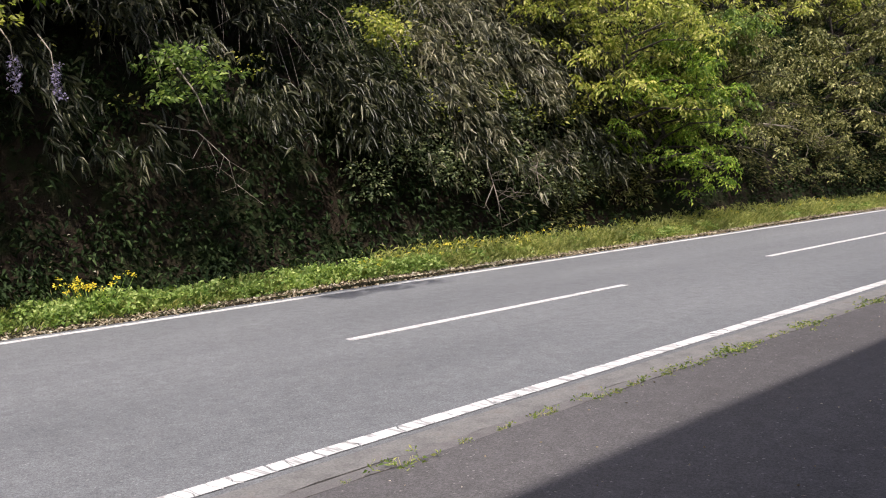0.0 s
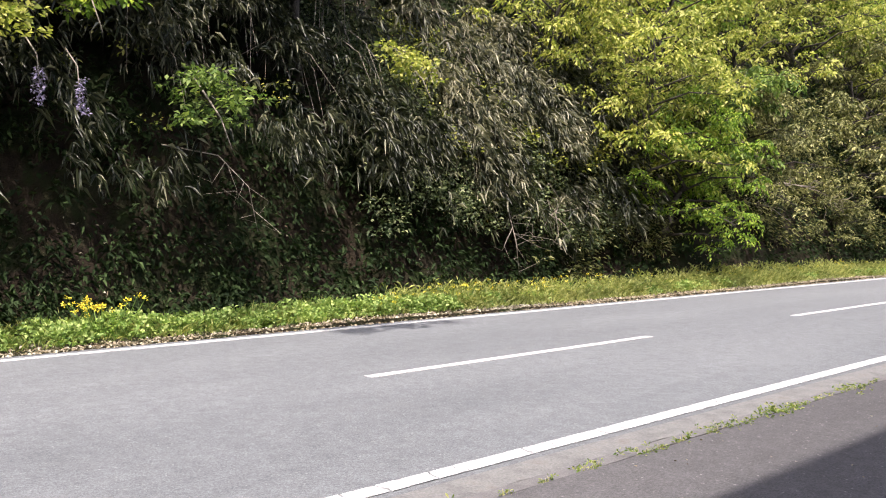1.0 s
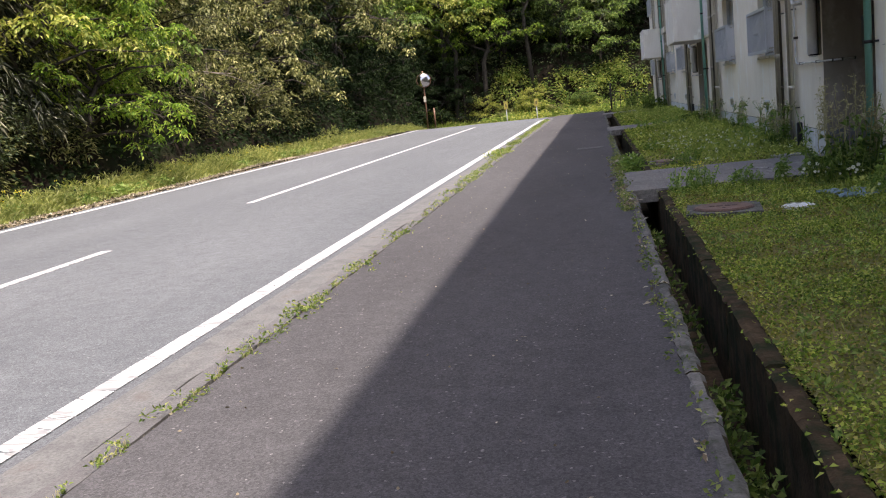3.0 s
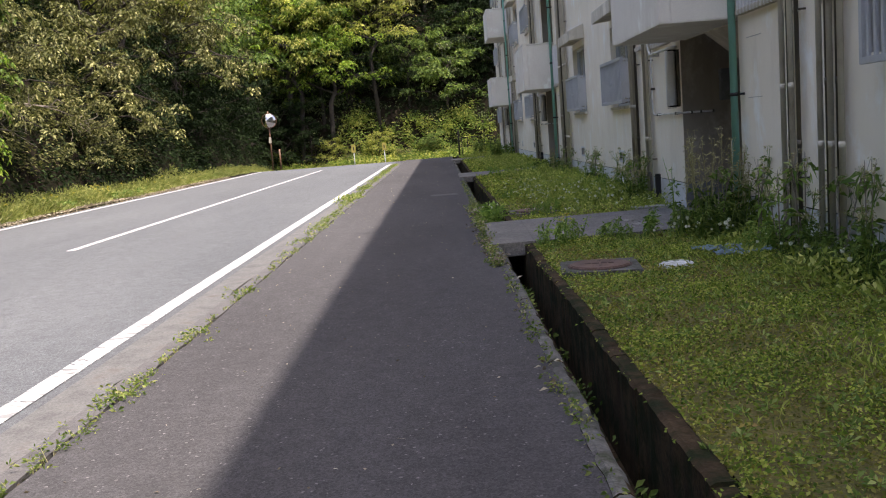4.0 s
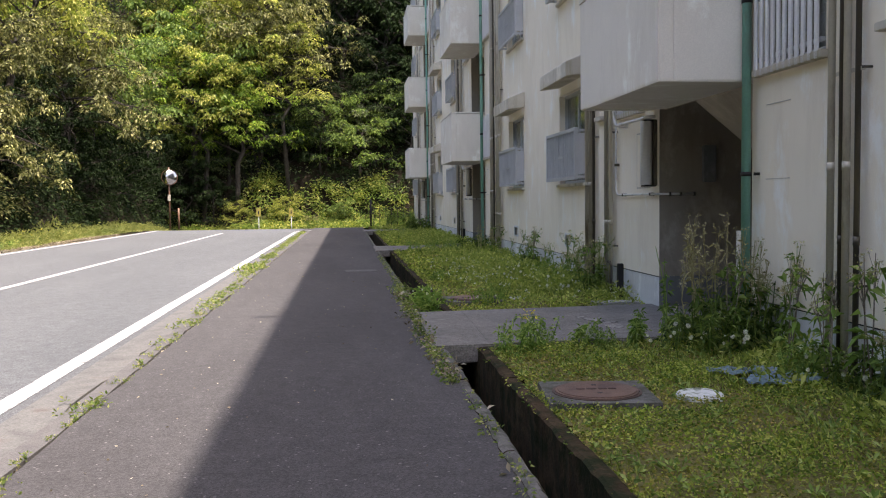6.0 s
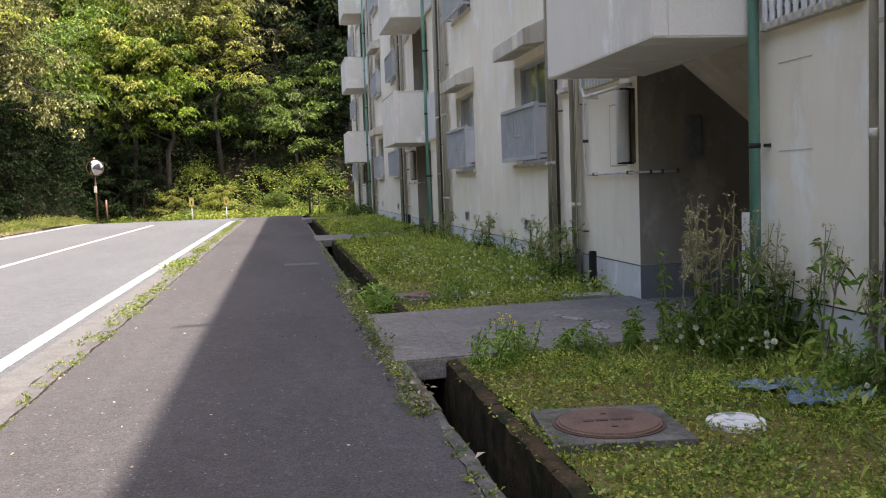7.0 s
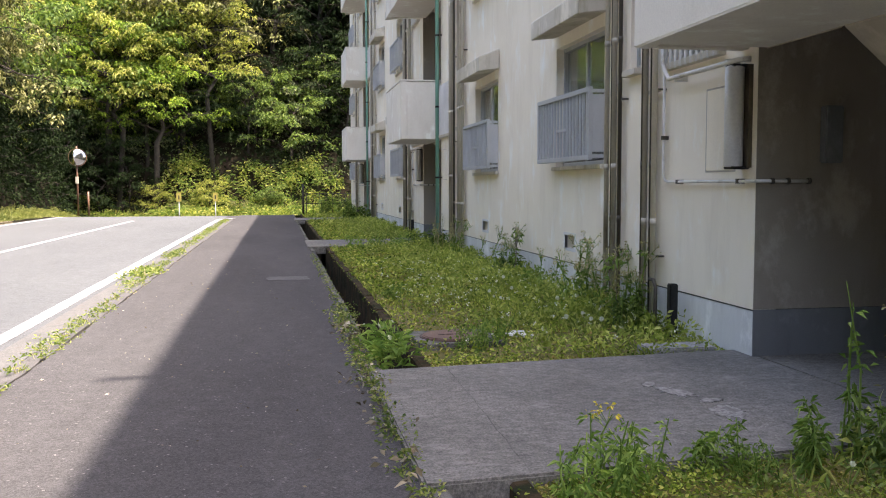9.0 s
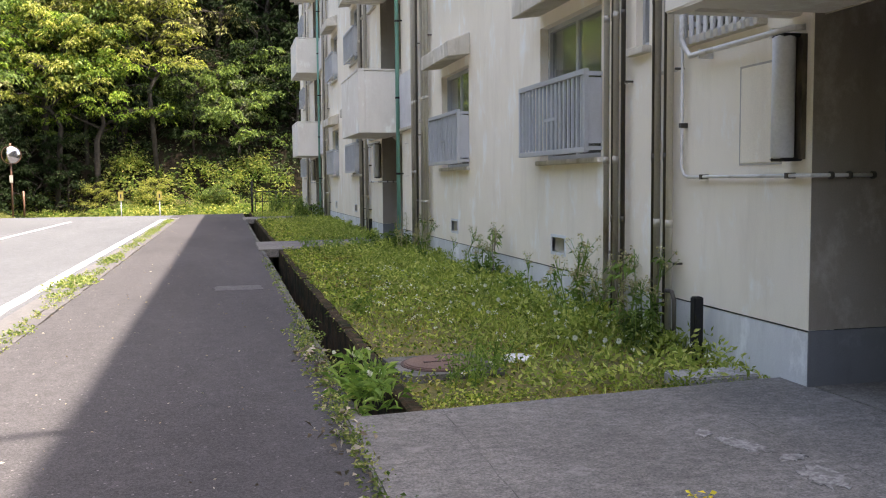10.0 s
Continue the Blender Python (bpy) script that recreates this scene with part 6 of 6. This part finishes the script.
for w, x, y, s, turn in ((W_LEAFY, 0.52, 14.0, 1.0, 0), (W_LEAFY, 0.72, 14.22, 0.9, 80), (W_NARROW, 1.18, 14.33, 0.8, 0), (W_NARROW, 1.58, 14.30, 1.0, 70), (W_NARROW, 1.95, 14.28, 1.15, 140),
                         (W_LEAFY, 1.3, 14.2, 0.6, 200), (W_YELLOW, 0.71, 14.36, 1.02, 0), (W_MASS, 2.25, 14.05, 1.0, 0), (W_MASS, 2.1, 13.7, 0.8, 120), (W_MASS, 2.42, 13.75, 0.7, 240),
                         (W_STRAW, 2.05, 14.2, 0.95, 0), (W_STRAW, 2.32, 14.3, 0.95, 100), (W_STRAW, 2.42, 13.95, 0.85, 220), (W_BUSH, 1.92, 14.42, 0.95, 0), (W_BUSH, 2.38, 14.15, 1.0, 130),
                         (W_SPRIG, 2.45, 13.7, 1.4, 40), (W_MASS, 2.35, 13.95, 1.15, 60), (W_MASS, 1.95, 13.95, 0.75, 200), (W_STALK, 2.2, 13.9, 0.9, 30), (W_STALK, 2.42, 12.2, 1.05, 310), (W_SPRIG, 2.42, 11.3, 1.2, 20), (W_STALK, 2.44, 11.15, 1.0, 140), (W_MASS, 2.4, 11.25, 0.75, 45), (W_SPRIG, 2.4, 19.3, 1.2, 310), (W_STRAW, 2.38, 19.0, 0.5, 60), (W_STRAW, 2.36, 18.6, 0.5, 160), (W_STALK, 2.35, 13.15, 0.95, 0), (W_STALK, 2.4, 12.75, 0.85, 120), (W_STALK, 2.3, 12.45, 0.7, 200), (W_MASS, 2.35, 12.3, 0.65, 30),
                         (W_MASS, 2.3, 11.7, 0.7, 160), (W_STALK, 2.42, 11.6, 0.9, 60), (W_SPRIG, 2.4, 12.1, 1.0, 0), (W_LEAFY, 2.2, 12.7, 0.9, 10), (W_MASS, 2.2, 10.9, 0.7, 70),
                         (W_STALK, 2.35, 10.6, 0.9, 10), (W_LEAFY, 2.3, 10.0, 1.0, 300), (W_MASS, 2.3, 18.15, 0.75, 0), (W_MASS, 2.42, 18.4, 0.5, 90), (W_SPRIG, 2.35, 18.3, 1.2, 30), (W_SPRIG, 2.38, 18.75, 1.15, 120),
                         (W_STALK, 2.36, 18.55, 0.8, 200), (W_SPRIG, 2.35, 19.6, 1.25, 10), (W_SPRIG, 2.4, 20.0, 1.0, 80), (W_SPRIG, 2.3, 19.2, 0.9, 150), (W_LEAFY, 2.2, 19.0, 0.9, 0), (W_STALK, 2.4, 22.4, 0.85, 0), (W_SPRIG, 2.35, 22.7, 1.2, 40),
                         (W_SPRIG, 2.4, 23.5, 0.9, 60), (W_MASS, 2.35, 22.5, 0.7, 200), (W_NARROW, 2.3, 21.3, 1.0, 20), (W_STRAW, 2.3, 26.2, 0.6, 20), (W_STRAW, 2.2, 26.9, 0.65, 90), (W_SPRIG, 2.2, 25.6, 1.2, 10),
                         (W_MASS, 2.3, 27.5, 0.9, 0), (W_MASS, 2.1, 28.2, 0.9, 100), (W_BUSH, 2.4, 28.6, 0.7, 10), (W_LEAFY, 1.2, 28.6, 1.0, 30), (W_LEAFY, 0.8, 28.7, 1.0, 200), (W_LEAFY, 1.7, 28.5, 1.1, 120),
                         (W_LEAFY, 0.95, 17.6, 0.8, 60), (W_LEAFY, 0.75, 17.35, 0.7, 160), (W_NARROW, 0.55, 20.5, 0.7, 0), (W_MASS, 1.8, 43.0, 1.3, 0), (W_MASS, 2.1, 42.5, 1.4, 90), (W_BUSH, 2.0, 43.2, 1.0, 0),
                         (W_BUSH, 1.2, 52.6, 1.1, 0), (W_BUSH, 1.9, 52.8, 1.2, 90), (W_BUSH, 2.6, 52.7, 1.2, 180), (W_MASS, 1.5, 52.4, 1.5, 0), (W_MASS, 2.3, 52.3, 1.5, 60)):
    set_weed(w, x, y, s, turn)

# dandelion clocks
dan = tagged(new("dandelion"), "dandelion seed head on a thin stalk", "dandelion", "dandelions")
part("stalk", tube(bmesh.new(), [(0, 0, -0.02), (0.01, 0.005, 0.12), (0, 0.01, 0.235)], [0.004, 0.0035, 0.003], 5), L_WEED, dan)
fl = unit(rng.normal(0, 1, (110, 3)))
part("seed_head", leaf_mesh("seed_head", leaf_arrays(np.array([0, 0.01, 0.24]) + fl * 0.004, fl, 0.021, 0.009, 0.0), L_WHITE), None, dan)
spots = [(2.0 + random.gauss(0, 0.22), 13.75 + random.gauss(0, 0.28)) for _ in range(30)]
spots += [(2.2 + random.gauss(0, 0.12), 12.3 + random.uniform(-1.6, 0.6)) for _ in range(14)]
spots += [(1.9 + random.gauss(0, 0.3), random.uniform(17.3, 21.0)) for _ in range(22)]
spots += [(0.05 + random.gauss(0, 0.08), random.uniform(16.9, 18.0)) for _ in range(8)]
for i, (x, y) in enumerate(spots):
    x = min(x, 2.5)
    m = pose(x, y, 0.0, random.gauss(0, 9), random.gauss(0, 9), random.uniform(0, 360))
    if i == 0:
        dan.matrix_world = m
        ob = dan
    else:
        ob = copy_thing(dan, m)
    s = random.uniform(0.55, 0.95)
    ob.scale = (s, s, s)


# tufts along the joint between gutter and pavement
def tuft(seed, n, size, spread):
    r = np.random.default_rng(seed)
    c = np.c_[r.normal(0, spread * 0.45, n), r.normal(0, spread, n), r.uniform(0.0, size * 0.9, n)]
    t = tagged(new("weed_tuft"), "small weed tuft growing from the pavement joint", "weed", "weeds in the joint")
    part("leaves", leaf_mesh("leaves", sprays(c, 7, size * 0.5, 0.6, size * 0.75, 0.38, 0.7, 0.2, (0, 0, 0.35)), L_GRASS), None, t)
    bm = bmesh.new()
    for k in range(5):
        a = r.normal(0, spread * 0.3, 2)
        tube(bm, [(a[0] * 0.3, a[1] * 0.5, -0.03), (a[0], a[1], size * r.uniform(0.7, 1.5))], [0.003, 0.0015], 4, False)
    tagged(part("stem", bm, L_STRAW, t), kind="stuff")
    return t


TUFTS = [tuft(31, 9, 0.045, 0.07), tuft(32, 15, 0.05, 0.17), tuft(33, 26, 0.065, 0.24), tuft(34, 6, 0.035, 0.06)]
first = set()


def set_tuft(k, x, y, s=1.0):
    m = pose(x, y, -0.02, 0, 0, random.choice((0, 180)) + random.gauss(0, 8))
    if k in first:
        ob = copy_thing(TUFTS[k], m)
    else:
        first.add(k)
        ob = TUFTS[k]
        ob.matrix_world = m
    ob.scale = (s, s, s)


for k, x, y, s in ((0, -2.37, 6.9, 1.1), (1, -2.38, 7.5, 1.0), (0, -2.38, 8.0, 1.2), (1, -2.38, 8.5, 1.0), (2, -2.37, 9.4, 1.0), (1, -2.37, 9.75, 0.8), (0, -2.38, 10.2, 0.9), (1, -2.36, 10.8, 1.2), (1, -2.4, 12.6, 1.3),
                   (0, -2.38, 12.2, 1.0), (2, -2.58, 24.0, 2.2), (2, -2.62, 24.6, 1.8), (1, -2.55, 23.0, 1.6)):
    set_tuft(k, x, y, s * (0.75 if y < 16 else 0.65))
y = 4.6
while y < 46:
    set_tuft(random.choice((3, 3, 0, 1) if y < 16 else (0, 1, 1, 2)), -2.375 - 0.012 * min(20, max(0, y - 12)) + random.gauss(0, 0.015), y, random.uniform(0.5, 0.95) * (1 if y < 16 else 1.1))
    y += random.uniform(0.22, 0.75)
n = 1500
yy = rng.uniform(4, 46, n)
stuff("joint_moss", leaf_arrays(np.c_[-2.375 + rng.normal(0, 0.012, n), yy, np.full(n, -0.035)], rng.normal(0, 1, (n, 3)) * (0.4, 1, 0.3) + (0, 0, 0.5), rng.uniform(0.015, 0.035, n), 0.014), L_LITTER, "moss and debris in the pavement joint", "moss")

# creepers over the lip of the ditch
def lip(n, y0, y1, mx, sx):
    return np.c_[rng.normal(mx, sx, n), rng.uniform(y0, y1, n), rng.uniform(0.0, 0.05, n)]


c = np.concatenate([lip(190, 12.9, 17.2, -0.12, 0.035), lip(150, 16.8, 20.0, -0.08, 0.06), lip(70, 19, 27, -0.075, 0.025), lip(80, 4, 12.5, -0.08, 0.02)])
stuff("lip_creeper", sprays(c, 9, 0.04, 0.5, 0.028, 0.5, 0.7, 0.2, (-0.2, 0, 0.2)), L_GRASS, "creeping weeds spilling over the ditch lip", "weeds")
c = np.concatenate([lip(60, 12.9, 19.0, -0.13, 0.05), lip(9, 5, 12.5, -0.09, 0.025)])
stuff("lip_dead_leaves", sprays(c, 6, 0.06, 0.4, 0.05, 0.45, 0.7, 0.2), L_LITTER, "withered pale leaves along the ditch lip", "leaf litter")
c = np.c_[rng.normal(0.08, 0.06, 44), rng.normal(17.15, 0.2, 44), rng.uniform(0.0, 0.2, 44)]
stuff("ditch_grass_clump", sprays(c, 7, 0.06, 0.8, 0.11, 0.2, 0.6, 0.3, (-0.1, 0, 0.6)), L_WEED, "grass clump at the ditch end by the slab", "grass")
c = np.concatenate([np.c_[rng.normal(0.12, 0.05, 90), rng.uniform(5.5, 8.6, 90), rng.uniform(-0.52, -0.36, 90)], np.c_[rng.normal(0.12, 0.05, 40), rng.uniform(8.6, 14, 40), rng.uniform(-0.5, -0.35, 40)]])
stuff("ditch_plants", sprays(c, 14, 0.10, 0.8, 0.06, 0.4, 0.6, 0.2, (0, 0, 0.4)), L_MID, "green plants growing in the bottom of the ditch", "weeds")
n = 900
c = np.c_[rng.choice([0.262, 0.345], n) + rng.normal(0, 0.02, n), rng.uniform(4.5, 28, n), np.full(n, 0.012)]
c = c[~on_slab(c[:, 0], c[:, 1])]
stuff("lip_moss", leaf_arrays(c, rng.normal(0, 1, c.shape) * (1, 1, 0.3) + (0, 0, 0.2), rng.uniform(0.015, 0.035, len(c)), 0.016), L_LAWN, "moss on the ditch wall top", "moss")
# grit and leaf scraps on the pavement
n = 420
gx, gy = rng.uniform(-2.3, -0.12, n), rng.uniform(4, 40, n)
stuff("pavement_litter", leaf_arrays(np.c_[gx, gy, np.full(n, 0.004)], rng.normal(0, 1, (n, 3)) * (1, 1, 0.1) + (0, 0, 0.05), rng.uniform(0.01, 0.028, n), rng.uniform(0.008, 0.016, n), 0.0), L_LITTER, "scraps of dry leaf on the pavement", "leaf litter")
# pale worn patch on the slab and a repair across the pavement
thing("pavement_patch", strip(-0.85, -0.30, 22.9, 23.4, 0.004, 0.004, 0.1, 0.03, 0.03, 5), M_PATCH, "faint pale concrete patch in the pavement", "patch", kind="structure")
